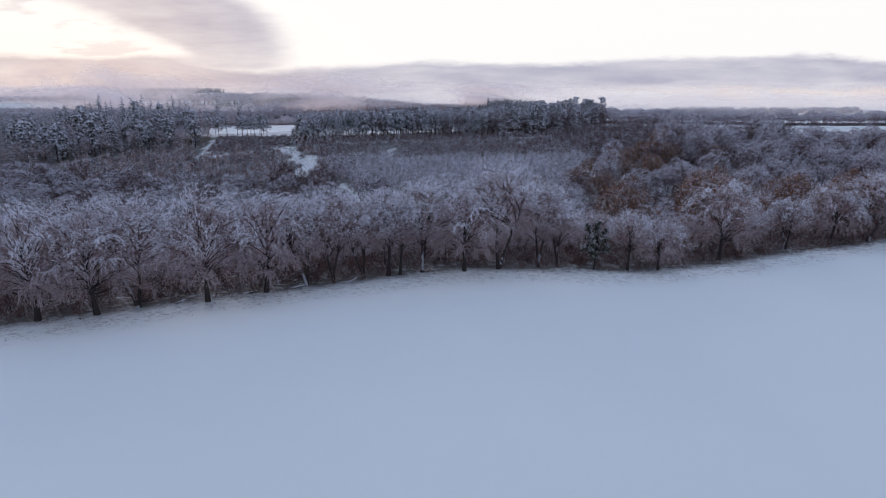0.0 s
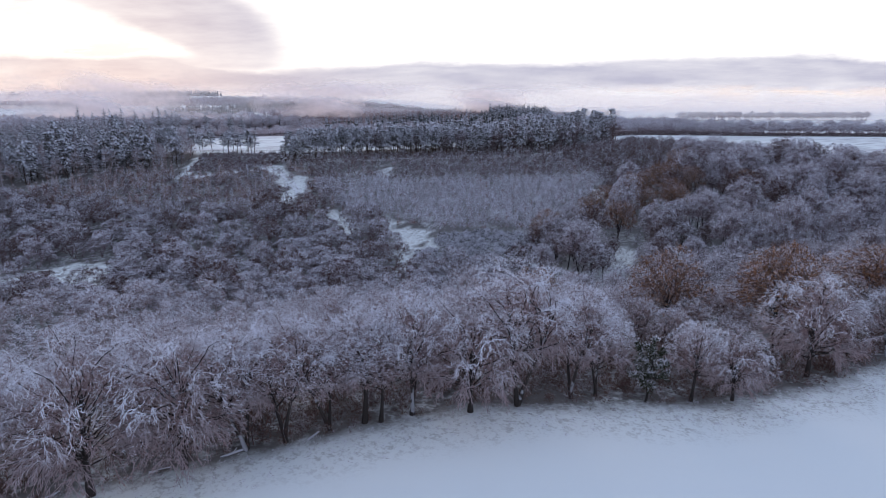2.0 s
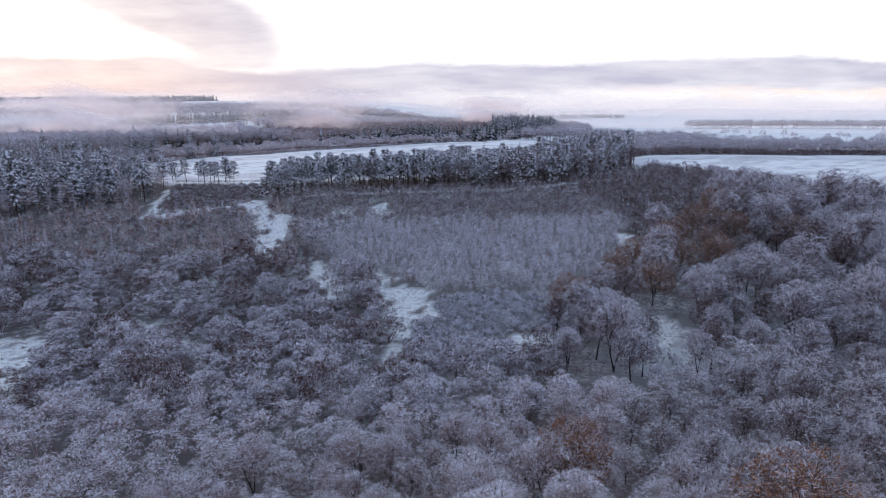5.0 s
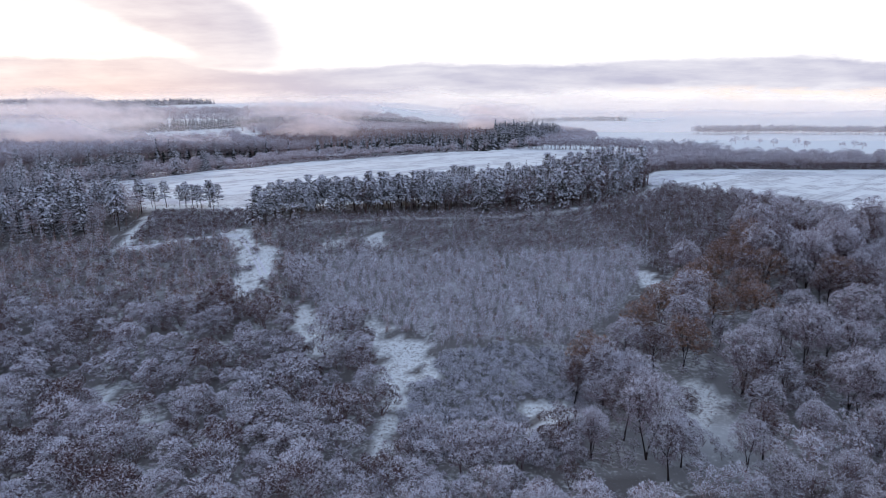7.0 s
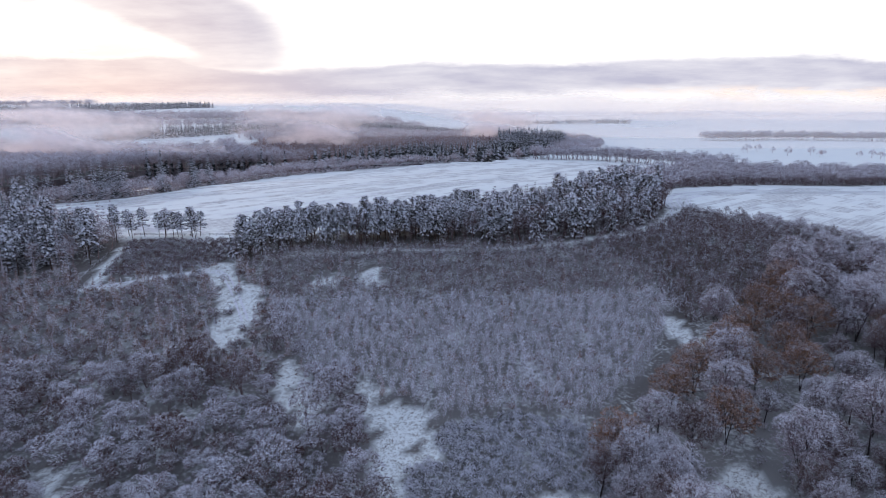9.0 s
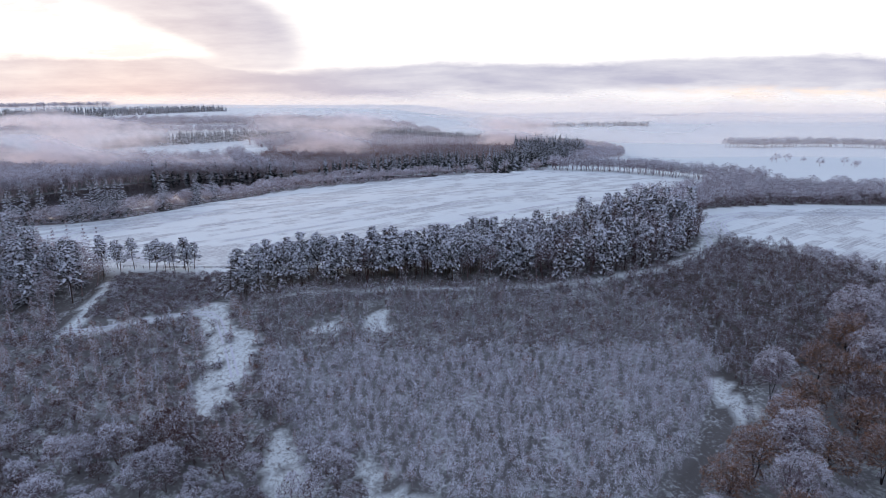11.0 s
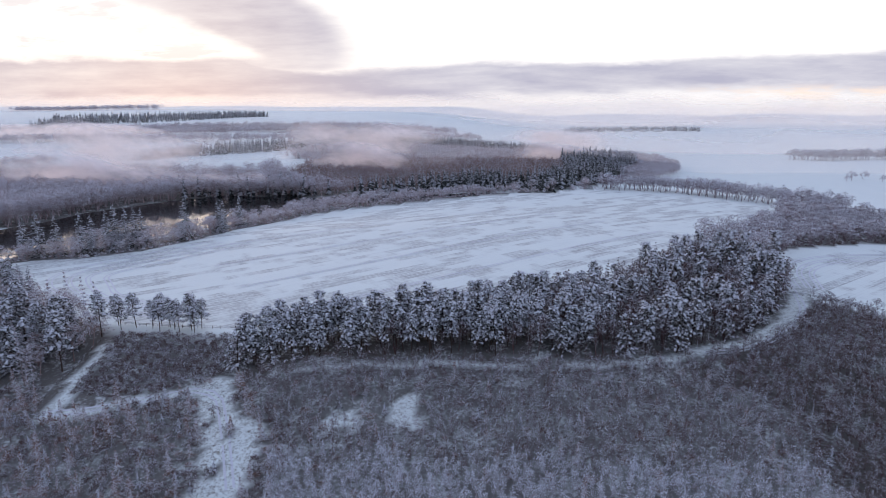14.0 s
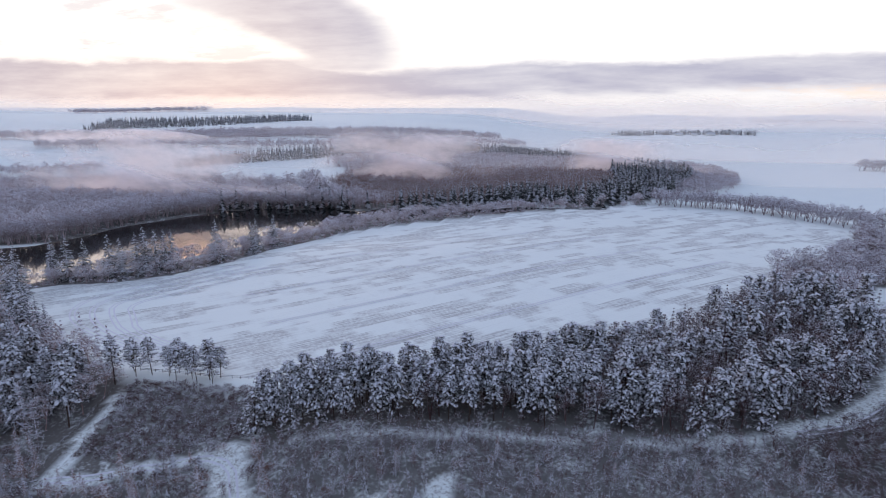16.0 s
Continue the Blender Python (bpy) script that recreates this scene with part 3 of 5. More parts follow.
    if fine:
        k = np.repeat(np.arange(m), fine)
        q = len(k)
        fd = unit(td[k] * 0.85 + unit(r.normal(0, 1, (q, 3))) * 0.6 + fall * 0.3)
        fb = base[k] + td[k] * (ts[k] * r.uniform(0.25, 0.8, q))[:, None]
        crown.blades(fb, fb + fd * (ts[k] * r.uniform(0.35, 0.6, q))[:, None], thick * r.uniform(0.55, 0.9, q), r)
    v, faces = crown.arrays()
    rel = (v[:, 2] - mid) / np.where(v[:, 2] > mid, up, down)
    out = np.sqrt((v[:, 0] ** 2 + v[:, 1] ** 2) / wide ** 2 + rel ** 2)
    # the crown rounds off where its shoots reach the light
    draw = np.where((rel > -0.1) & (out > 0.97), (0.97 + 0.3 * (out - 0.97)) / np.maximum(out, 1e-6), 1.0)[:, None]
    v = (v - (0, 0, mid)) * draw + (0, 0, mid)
    # hoar keeps to outer twigs; dark heart and underside double as painted shade
    bare_shade = np.maximum(ss(0.85, 0.5, out), shelter * ss(0.45, -0.35, rel))
    v = np.column_stack([v, bare_shade])
    if fuzz:
        # close twigs massed in rounded boughs
        k = np.arange(lobes)
        a, e = k * 2.4 + seed, low * 0.6 + (0.97 - low * 0.6) * (k + 0.5) / lobes
        c = np.sqrt(1 - e * e)
        heart = np.stack([np.cos(a) * c * wide, np.sin(a) * c * wide, np.where(e > 0, up, down) * e], 1) * r.uniform(0.52, 0.68, (lobes, 1)) + (0, 0, mid)
        big = wide * r.uniform(0.34, 0.52, lobes)
        k = r.randint(0, lobes, fuzz)
        d = unit(r.normal(0, 1, (fuzz, 3)) + unit(heart - (0, 0, mid))[k] * 0.7 + (0, 0, 0.25))
        at = heart[k] + d * (big[k] * r.uniform(0.72, 1.0, fuzz) ** 0.5)[:, None]
        way_ = unit(d + r.normal(0, 0.55, (fuzz, 3)) + fall * 0.25)
        p = Pile()
        p.blades(at, at + way_ * (fine_long * r.uniform(0.6, 1.3, fuzz))[:, None], thick * r.uniform(0.5, 0.9, fuzz), r)
        w, g = p.arrays()
        # each bough white on top, darker below: shading put into its snow cover
        lobe_shade = np.repeat(np.clip(0.95 * ss(0.35, -0.5, d[:, 2]) + 0.3 * ss(0.2, -0.8, (at[:, 2] - mid) / up), 0, 1), 3)
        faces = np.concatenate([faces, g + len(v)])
        v = np.concatenate([v, np.column_stack([w, lobe_shade])])
    return wood.arrays(), (v, faces)


def leaves(seed, crown, n, size):
    """Withered leaf clumps among the twigs of a crown."""
    r = np.random.RandomState(seed)
    v = crown[0][r.randint(0, len(crown[0]), n), :3] + r.normal(0, 0.12, (n, 3))
    pile = Pile()
    pile.spikes(v, v + unit(r.normal(0, 1, (n, 3))) * (size * r.uniform(0.8, 1.8, n))[:, None], size * 0.55, 0.3)
    return pile.arrays()


def pine(seed, tall, bare=0.42, wide=2.6, clumps=52):
    r = np.random.RandomState(seed)
    wood, crown, snow = Pile(), Pile(), Pile()
    f = np.linspace(0, 1, 7)
    lean = r.uniform(-0.05, 0.05, 2) * tall
    stem = np.stack([lean[0] * f + 0.1 * np.sin(5 * f), lean[1] * f + 0.1 * np.cos(4 * f), f * tall * 0.95], 1)
    wood.limb(stem, 0.19 * (1 - 0.88 * f) * tall / 16, 6)
    s = bare + (1 - bare) * r.uniform(0.0, 1.0, clumps) ** 0.9
    at = np.stack([np.interp(s * 0.97, f, stem[:, c]) for c in range(3)], 1)
    az = np.arange(clumps) * 2.4 + r.uniform(-0.5, 0.5, clumps)
    reach = wide * np.clip(1.15 - 0.95 * np.abs((s - bare) / (1 - bare) - 0.25) ** 1.2, 0.16, 1) * r.uniform(0.45, 1.1, clumps)
    out = np.stack([np.cos(az) * reach, np.sin(az) * reach, reach * r.uniform(-0.28, 0.25, clumps) + 0.3], 1)
    goal = at + out
    wood.spikes(at - out * 0.02, goal, 0.055)
    k = np.repeat(np.arange(clumps), 13)
    n = len(k)
    d = unit(r.normal(0, 1, (n, 3)) * (1, 1, 0.6) + unit(out)[k] * 0.5)
    root = goal[k] - out[k] * r.uniform(0, 0.45, (n, 1))
    crown.spikes(root, root + d * r.uniform(0.6, 1.35, (n, 1)) * tall / 22, r.uniform(0.14, 0.30, n) * tall / 22, 0.5)
    dead = 9
    s2 = r.uniform(0.15, bare + 0.1, dead)
    at2 = np.stack([np.interp(s2 * 0.97, f, stem[:, c]) for c in range(3)], 1)
    d2 = unit(np.stack([r.normal(0, 1, dead), r.normal(0, 1, dead), r.uniform(-0.4, 0.1, dead)], 1))
    wood.spikes(at2, at2 + d2 * r.uniform(0.7, 1.8, (dead, 1)), 0.035)
    laden = r.rand(clumps) < 0.62
    for share, lo, hi in ((0.15, 0.30, 0.70), (0.45, 0.22, 0.52), (0.75, 0.16, 0.40)):
        m = laden.sum()
        spot = goal[laden] - out[laden] * (share * r.uniform(0.3, 1.0, (m, 1))) + r.normal(0, 0.22, (m, 3)) + (0, 0, 0.2)
        snow.lumps(spot, r.uniform(lo, hi, m) * tall / 22, r, 0.7, unit(out[laden, :2]))
    return wood.arrays(), crown.arrays(), snow.arrays()


def spruce(seed, tall, wide, whorls=13, arms=8, fan=6):
    r = np.random.RandomState(seed)
    wood, crown, snow = Pile(), Pile(), Pile()
    f = np.linspace(0, 1, 5)
    wood.limb(np.stack([0 * f, 0 * f, f * tall], 1), tall * 0.013 * (1 - 0.93 * f), 5)
    n = whorls * arms
    lev = np.repeat(np.linspace(0.06, 0.97, whorls), arms) + r.uniform(-0.025, 0.025, n)
    az = r.uniform(0, 6.283, n)
    reach = wide * (1.02 - lev) ** 0.85 * r.uniform(0.7, 1.1, n)
    at = np.stack([0 * az, 0 * az, lev * tall], 1)
    out = np.stack([np.cos(az) * reach, np.sin(az) * reach, -reach * r.uniform(0.18, 0.5, n) + 0.25 * lev * reach], 1)
    crown.spikes(at, at + out, 0.05 + reach * 0.10, 0.4)
    k = np.repeat(np.arange(n), fan)
    s = r.uniform(0.3, 0.95, len(k))[:, None]
    d = unit(out)[k] * 0.7 + r.normal(0, 0.55, (len(k), 3)) * (1, 1, 0.35) + np.array([0, 0, -0.18])
    root = at[k] + out[k] * s
    crown.spikes(root, root + d * (reach[k] * 0.34)[:, None], 0.04 + reach[k] * 0.055, 0.5)
    j = r.rand(n) < 0.5
    snow.lumps(at[j] + out[j] * r.uniform(0.6, 0.9, (j.sum(), 1)) + (0, 0, 0.10), 0.10 + reach[j] * 0.13, r, 0.4)
    return wood.arrays(), crown.arrays(), snow.arrays()


def thing(name, label, category, group, parts):
    """An Empty with its parts, each (name, arrays, material, smooth)."""
    root = tagged(new(name), label, category, group)
    for part_name, (v, f), mat, smooth in parts:
        ob = new(part_name, mesh_of(part_name, v, f, mat, smooth))
        ob.parent = root
        if part_name in ("snow_load", "foliage"):
            ob["kind"] = "stuff"
    return root


def set_down(ob, x, y, turn, size, sink=0.15):
    ob.matrix_basis = pose(x, y, float(height(x, y)) - sink, 0, 0, turn) @ Matrix.Scale(size, 4)


def plant(kinds, spots, rnd, low=0.85, high=1.15, grow=lambda x: 1.0):
    """Stands copies of the given trees at the spots; the first copies are the trees themselves."""
    for k, (x, y) in enumerate(spots):
        ob = kinds[rnd.randint(len(kinds))] if k >= len(kinds) else kinds[k]
        turn, size = rnd.uniform(0, 360), rnd.uniform(low, high) * grow(x)
        if ob.name in USED:
            m = pose(x, y, float(height(x, y)) - 0.15, 0, 0, turn) @ Matrix.Scale(size, 4)
            ob.scale = (1, 1, 1)
            made = copy_thing(ob, m)
            made.matrix_basis = m
        else:
            USED.add(ob.name)
            MOVES.append((ob, x, y, turn, size))


MOVES, USED = [], set()


def scatter(poly, gap, rnd, keep=None, clear=2.0):
    """Uneven rows of spots inside a polygon, off the open ground."""
    px, py = [p[0] for p in poly], [p[1] for p in poly]
    x, y = np.meshgrid(np.arange(min(px), max(px), gap), np.arange(min(py), max(py), gap * 0.9))
    x = x + (np.arange(x.shape[0])[:, None] % 2) * gap / 2
    x, y = x.ravel() + rnd.uniform(-0.42, 0.42, x.size) * gap, y.ravel() + rnd.uniform(-0.42, 0.42, x.size) * gap
    ok = inside(x, y, list(poly)) & ~open_ground(x, y, clear)
    ok &= (x > -np.maximum(0.80 * y + 22, 1.14 * (y - 210) + 20)) & (x < 0.80 * y + 28)
    if keep is not None:
        ok &= keep(x, y)
    return np.stack([x[ok], y[ok]], 1)


def thicket(name, label, category, templates, spots, mat, rnd, low=0.8, high=1.2, squash=0.0):
    """Many small trees or shrubs that nobody could count: one mesh."""
    vs, fs, n = [], [], 0
    for k, (v, f) in enumerate(templates):
        mine = spots[k::len(templates)]
        if not len(mine):
            continue
        a, s = rnd.uniform(0, 6.283, len(mine)), rnd.uniform(low, high, len(mine))
        c, si = (np.cos(a) * s)[:, None], (np.sin(a) * s)[:, None]
        z = height(mine[:, 0], mine[:, 1])[:, None] - 0.1
        tall = (s * rnd.uniform(1 - squash, 1 + squash, len(mine)))[:, None]
        out = np.stack([mine[:, :1] + c * v[:, 0] - si * v[:, 1], mine[:, 1:] + si * v[:, 0] + c * v[:, 1], z + tall * v[:, 2]], -1)
        fs.append((f[None] + (np.arange(len(mine)) * len(v))[:, None, None]).reshape(-1, 3) + n)
        out = out.reshape(-1, 3)
        vs.append(np.column_stack([out, np.tile(v[:, 3] if v.shape[1] == 4 else np.zeros(len(v)), len(mine))]))
        n += len(mine) * len(v)
    return tagged(new(name, mesh_of(name, np.concatenate(vs), np.concatenate(fs), mat)), label, category, kind="stuff")


def bush(seed, wide, tall, n, thick, stem=0.0):
    """A rounded bush of short forking twigs on a few stems."""
    r = np.random.RandomState(seed)
    p = Pile()
    n = int(n * 2.6)
    zc = stem + tall * (0.1 if stem == 0 else 0.45)
    d = unit(r.normal(0, 1, (n, 3)) + np.array([0, 0, 0.35]))
    d[:, 2] = np.abs(d[:, 2]) if stem == 0 else d[:, 2]
    lump = 0.78 + 0.30 * np.sin(3.1 * d[:, :1] + seed) * np.cos(4 * d[:, 1:2] + 2 * seed)
    root = d * r.uniform(0.2, 1.0, (n, 1)) ** 0.6 * (wide, wide, tall * 0.62) * lump + (0, 0, zc)
    way_out = unit(d * 0.7 + r.normal(0, 0.6, (n, 3)) + (0, 0, 0.25))
    p.blades(root, root + way_out * r.uniform(0.16, 0.34, (n, 1)) * wide ** 0.6, thick * r.uniform(0.6, 1.2, n), r)
    k = 4
    foot = r.normal(0, 0.1, (k, 3)) * (1, 1, 0)
    p.spikes(foot, foot + np.stack([r.normal(0, wide * 0.35, k), r.normal(0, wide * 0.35, k), np.full(k, stem + tall * 0.5)], 1), 0.02 + 0.008 * tall)
    v, f = p.arrays()
    # snow taken off low in the bush, painting a shaded underside
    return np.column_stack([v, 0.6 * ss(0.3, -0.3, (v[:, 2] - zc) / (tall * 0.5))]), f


def clump_tree(seed, tall, wide, n, long, thick, bare=0.2, lobes=11, stems=2, droop=0.15):
    """A tree whose close short twigs mass in rounded boughs over dark stems."""
    r = np.random.RandomState(seed)
    p = Pile()
    mid = tall * (bare + 0.42 * (1 - bare))
    up, down = tall - mid, mid - bare * tall
    k = np.arange(lobes)
    e = np.linspace(-0.35, 0.96, lobes) + r.uniform(-0.1, 0.1, lobes)
    e = np.clip(e, -0.5, 0.97)
    a, c = k * 2.4 + seed + r.uniform(-0.4, 0.4, lobes), np.sqrt(1 - e * e)
    heart = np.stack([np.cos(a) * c * wide, np.sin(a) * c * wide, np.where(e > 0, up, down) * e], 1) * r.uniform(0.48, 0.80, (lobes, 1)) + (0, 0, mid)
    big = wide * r.uniform(0.26, 0.46, lobes)
    foot = np.stack([r.normal(0, 0.06 * wide, stems), r.normal(0, 0.06 * wide, stems), np.zeros(stems)], 1)
    joint = np.stack([r.normal(0, 0.22 * wide, stems), r.normal(0, 0.22 * wide, stems), np.full(stems, tall * (bare + 0.35))], 1)
    p.spikes(foot, joint + (joint - foot) * 0.5, 0.016 * tall)
    from_ = foot[k % stems] + (joint - foot)[k % stems] * r.uniform(0.45, 0.95, (lobes, 1))
    p.spikes(from_, heart, 0.0055 * tall)
    wood = p.n
    out = unit(heart - (0, 0, mid))
    j = np.repeat(k, 7)
    d = unit(r.normal(0, 0.8, (len(j), 3)) + out[j] * 0.6 + (0, 0, 0.3))
    p.spikes(heart[j] - out[j] * (0.3 * big[j])[:, None], heart[j] + d * (0.9 * big[j])[:, None], thick * 0.7)
    j = r.choice(lobes, n, p=big ** 2 / (big ** 2).sum())
    d = unit(r.normal(0, 1, (n, 3)) + out[j] * 0.55 + (0, 0, 0.4))
    at = heart[j] + d * (1.0, 1.0, 0.82) * (big[j] * r.uniform(0.30, 1.0, n) ** 0.4)[:, None]
    way_ = unit(d * 0.8 + r.normal(0, 0.55, (n, 3)) + (0, 0, -droop))
    size = (long * r.uniform(0.6, 1.3, n))[:, None]
    p.blades(at - way_ * size * 0.4, at + way_ * size * 0.6, thick * r.uniform(0.6, 1.2, n), r)
    v, f = p.arrays()
    # stems bare; bough undersides lose snow to paint their shade
    bare_shade = np.full(len(v), 0.9)
    bare_shade[-3 * n:] = np.repeat(np.clip(0.85 * ss(0.25, -0.5, d[:, 2]) + 0.3 * ss(0.1, -0.8, (at[:, 2] - mid) / up), 0, 0.95), 3)
    bare_shade[wood:-3 * n] = 0.3
    return np.column_stack([v, bare_shade]), f


def cone_tree(seed, tall, wide, n, long, thick, droop=0.1):
    """A young larch or spruce: tiers of short twigs that narrow to a leader."""
    r = np.random.RandomState(seed)
    p = Pile()
    p.spikes(np.zeros((1, 3)), np.array([[r.normal(0, 0.1), r.normal(0, 0.1), tall]]), 0.03 + tall * 0.006)
    tier = np.clip(r.uniform(0, 1, n) ** 1.25, 0, 0.97)
    s = 0.10 + 0.88 * (np.round(tier * 11) + r.uniform(-0.2, 0.2, n)) / 11
    az = r.uniform(0, 6.283, n)
    lobe = 0.8 + 0.35 * np.sin(3 * az + 9 * np.round(tier * 11) + seed)
    rad = wide * np.clip(1.04 - s, 0.03, 1) * np.sqrt(r.uniform(0.05, 1, n)) * lobe
    at = np.stack([np.cos(az) * rad, np.sin(az) * rad, s * tall - droop * rad], 1)
    d = unit(np.stack([np.cos(az), np.sin(az), np.full(n, 0.1 - droop)], 1) + r.normal(0, 0.35, (n, 3)))
    size = (long * r.uniform(0.6, 1.3, n))[:, None]
    p.blades(at - d * size * 0.5, at + d * size * 0.5, thick * r.uniform(0.6, 1.2, n), r)
    return p.arrays()


def sapling(seed, tall, wide, n, thick, cone=False):
    """A slim young tree: a stem with rising (or, for larch, level) twigs."""
    r = np.random.RandomState(seed)
    p = Pile()
    tip = np.array([[r.normal(0, 0.1), r.normal(0, 0.1), tall]])
    p.spikes(np.zeros((1, 3)), tip, 0.035 + tall * 0.006)
    s = r.uniform(0.22, 0.97, n)
    az = r.uniform(0, 6.283, n)
    shape = (1.05 - s) if cone else np.sin(np.clip(s, 0, 1) * 2.6 + 0.35) * 0.8 + 0.15
    reach = wide * shape * r.uniform(0.6, 1.2, n)
    at = tip * s[:, None]
    out = np.stack([np.cos(az) * reach, np.sin(az) * reach, reach * (r.uniform(-0.25, 0.2, n) if cone else r.uniform(0.3, 1.2, n))], 1)
    p.blades(at, at + out, thick * r.uniform(0.7, 1.3, n), r)
    k = np.repeat(np.arange(n), 2)
    base = at[k] + out[k] * r.uniform(0.3, 0.8, (2 * n, 1))
    p.blades(base, base + (out[k] * 0.45 + r.normal(0, 0.22, (2 * n, 3)) * reach[k][:, None]), thick * r.uniform(0.5, 0.9, 2 * n), r)
    return p.arrays()


def slim_tree(seed, tall, wide, n, thick):
    """A slender sapling: a straight dark stem under a light crown of short rising twigs."""
    r = np.random.RandomState(seed)
    p = Pile()
    tip = np.array([r.normal(0, 0.2), r.normal(0, 0.2), tall])
    p.spikes(np.zeros((1, 3)), tip[None], 0.045)
    s = r.uniform(0.30, 1.0, n)
    az = r.uniform(0, 6.283, n)
    rad = wide * (np.sin(np.clip((s - 0.22) * 3.7, 0, 3.0)) * 0.85 + 0.15) * np.sqrt(r.uniform(0.04, 1, n)) * (0.8 + 0.3 * np.sin(3 * az + 7 * s + seed))
    at = tip * s[:, None] + np.stack([np.cos(az) * rad, np.sin(az) * rad, 0.3 * rad], 1)
    d = unit(np.stack([np.cos(az), np.sin(az), np.full(n, 0.5)], 1) + r.normal(0, 0.5, (n, 3)))
    size = r.uniform(0.3, 0.62, (n, 1))
    p.blades(at - d * size * 0.5, at + d * size * 0.5, thick * r.uniform(0.6, 1.2, n), r)
    v, f = p.arrays()
    # stem nearly bare; snow also thinned low in the crown
    bare_shade = np.where(np.arange(len(v)) < 4, 0.85, 0.4 * ss(0.55, 0.35, v[:, 2] / tall))
    return np.column_stack([v, bare_shade]), f


def far_spruce(seed, tall, wide, n=26):
    r = np.random.RandomState(seed)
    p = Pile()
    p.spikes(np.zeros((1, 3)), np.array([[0, 0, tall]]), tall * 0.05)
    s = np.linspace(0.08, 0.93, n)
    az = np.arange(n) * 2.4
    reach = wide * (1.03 - s) * r.uniform(0.8, 1.15, n)
    at = np.stack([0 * s, 0 * s, s * tall], 1)
    p.spikes(at, at + np.stack([np.cos(az) * reach, np.sin(az) * reach, -0.5 * reach], 1), 0.3 + reach * 0.42, 0.6)
    return p.arrays()

# ---- the belt of old beeches along the near field ----
rnd = np.random.RandomState(11)


def beech(seed, tall, wide, droop, fork=1, limbs=28, bare=0.12, trunk=0.021, low=-0.75, thick=0.034, fine=2, reach=(0.24, 0.46)):
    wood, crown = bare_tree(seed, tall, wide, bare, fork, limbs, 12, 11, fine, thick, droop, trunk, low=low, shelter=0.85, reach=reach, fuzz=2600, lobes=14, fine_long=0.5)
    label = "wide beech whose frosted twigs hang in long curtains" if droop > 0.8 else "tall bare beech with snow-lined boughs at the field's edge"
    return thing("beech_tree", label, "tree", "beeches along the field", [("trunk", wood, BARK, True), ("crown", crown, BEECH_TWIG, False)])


beeches = [beech(1, 14.5, 7.2, 1.1, limbs=40, low=-0.7, bare=0.14, thick=0.029, fine=3), beech(2, 14, 7.4, 1.25, limbs=38, low=-0.7, bare=0.14, thick=0.029, fine=3),
           beech(3, 14, 5.6, 0.5, 2, 30, 0.24, low=-0.4), beech(4, 15, 6.0, 0.6, 2, 30, 0.26, low=-0.4), beech(5, 13.5, 5.0, 0.1, 1, 34, 0.27, low=-0.45, reach=(0.2, 0.38))]
ROW = [(-51.6, 68.8, 0, 1.0), (-45.7, 71.3, 1, 1.0), (-41.7, 73.9, 3, 0.95), (-33.6, 76.9, 0, 1.02), (-26.8, 81.0, 1, 1.0), (-22.0, 84.4, 3, 0.85), (-18.2, 86.2, 2, 0.95), (-14.3, 88.6, 3, 0.8), (-10.3, 90.0, 4, 0.95), (-8.6, 90.3, 4, 0.85), (-5.1, 92.0, 2, 1.0), (1.3, 92.8, 1, 0.95), (7.3, 94.7, 3, 1.1), (14.1, 97.6, 2, 0.95), (17.2, 98.7, 2, 0.8), (29.0, 98.3, 4, 0.72), (34.3, 98.8, 1, 0.62), (47.8, 106.1, 0, 0.95), (63.1, 113.1, 2, 0.7), (75.2, 119.0, 1, 0.8), (84.4, 121.1, 3, 0.9), (-78, 57, 2, 1.0), (-88, 50, 1, 1.0), (-98, 44, 3, 1.0), (116, 139, 0, 1.0), (130, 142, 1, 1.0), (148, 148, 0, 1.0)]
wood, crown = bare_tree(6, 8.5, 2.4, 0.05, 1, 18, 8, 5, 0, 0.03, 0.2, 0.016)
IVY = frosted("ivy_leaf", (0.030, 0.036, 0.018), (0.085, 0.085, 0.045), 0.8, 0.40, 0.06)
ivy = thing("holly_tree", "small dark evergreen holly dabbed with snow between bare beeches", "tree", "",
            [("trunk", wood, BARK, True), ("crown", leaves(7, crown, 2600, 0.26), IVY, False)])
MOVES.append((ivy, 23.3, 97.5, 0, 1.05))
seen_kinds = set()
for x, y, kind, size in ROW:
    size *= 1.12
    turn = rnd.uniform(0, 360)
    m = pose(x, y, float(height(x, y)) - 0.15, 0, 0, turn) @ Matrix.Scale(size, 4)
    if kind in seen_kinds:
        copy_thing(beeches[kind], m).matrix_basis = m
    else:
        seen_kinds.add(kind)
        MOVES.append((beeches[kind], x, y, turn, size))


def wood_tree(seed, tall, wide, thick, name="broadleaf_tree", label="bare frosted broad-leaved tree in the wood", fork=1, droop=0.3, mat=TREE_TWIG,
              bare=0.25, group="bare trees in the wood", leaf=0, limbs=20, twigs=9, branches=10, fine=2, low=-0.45, twig=(0.24, 0.44), reach=(0.22, 0.42), fuzz=3400):
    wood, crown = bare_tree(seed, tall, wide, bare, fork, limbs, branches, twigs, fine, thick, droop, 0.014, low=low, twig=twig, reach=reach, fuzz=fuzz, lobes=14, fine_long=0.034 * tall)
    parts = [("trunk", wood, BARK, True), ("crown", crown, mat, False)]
    if leaf:
        parts.append(("foliage", leaves(seed, crown, leaf, 0.24), RUSSET, False))
    return thing(name, label, "tree", group, parts)


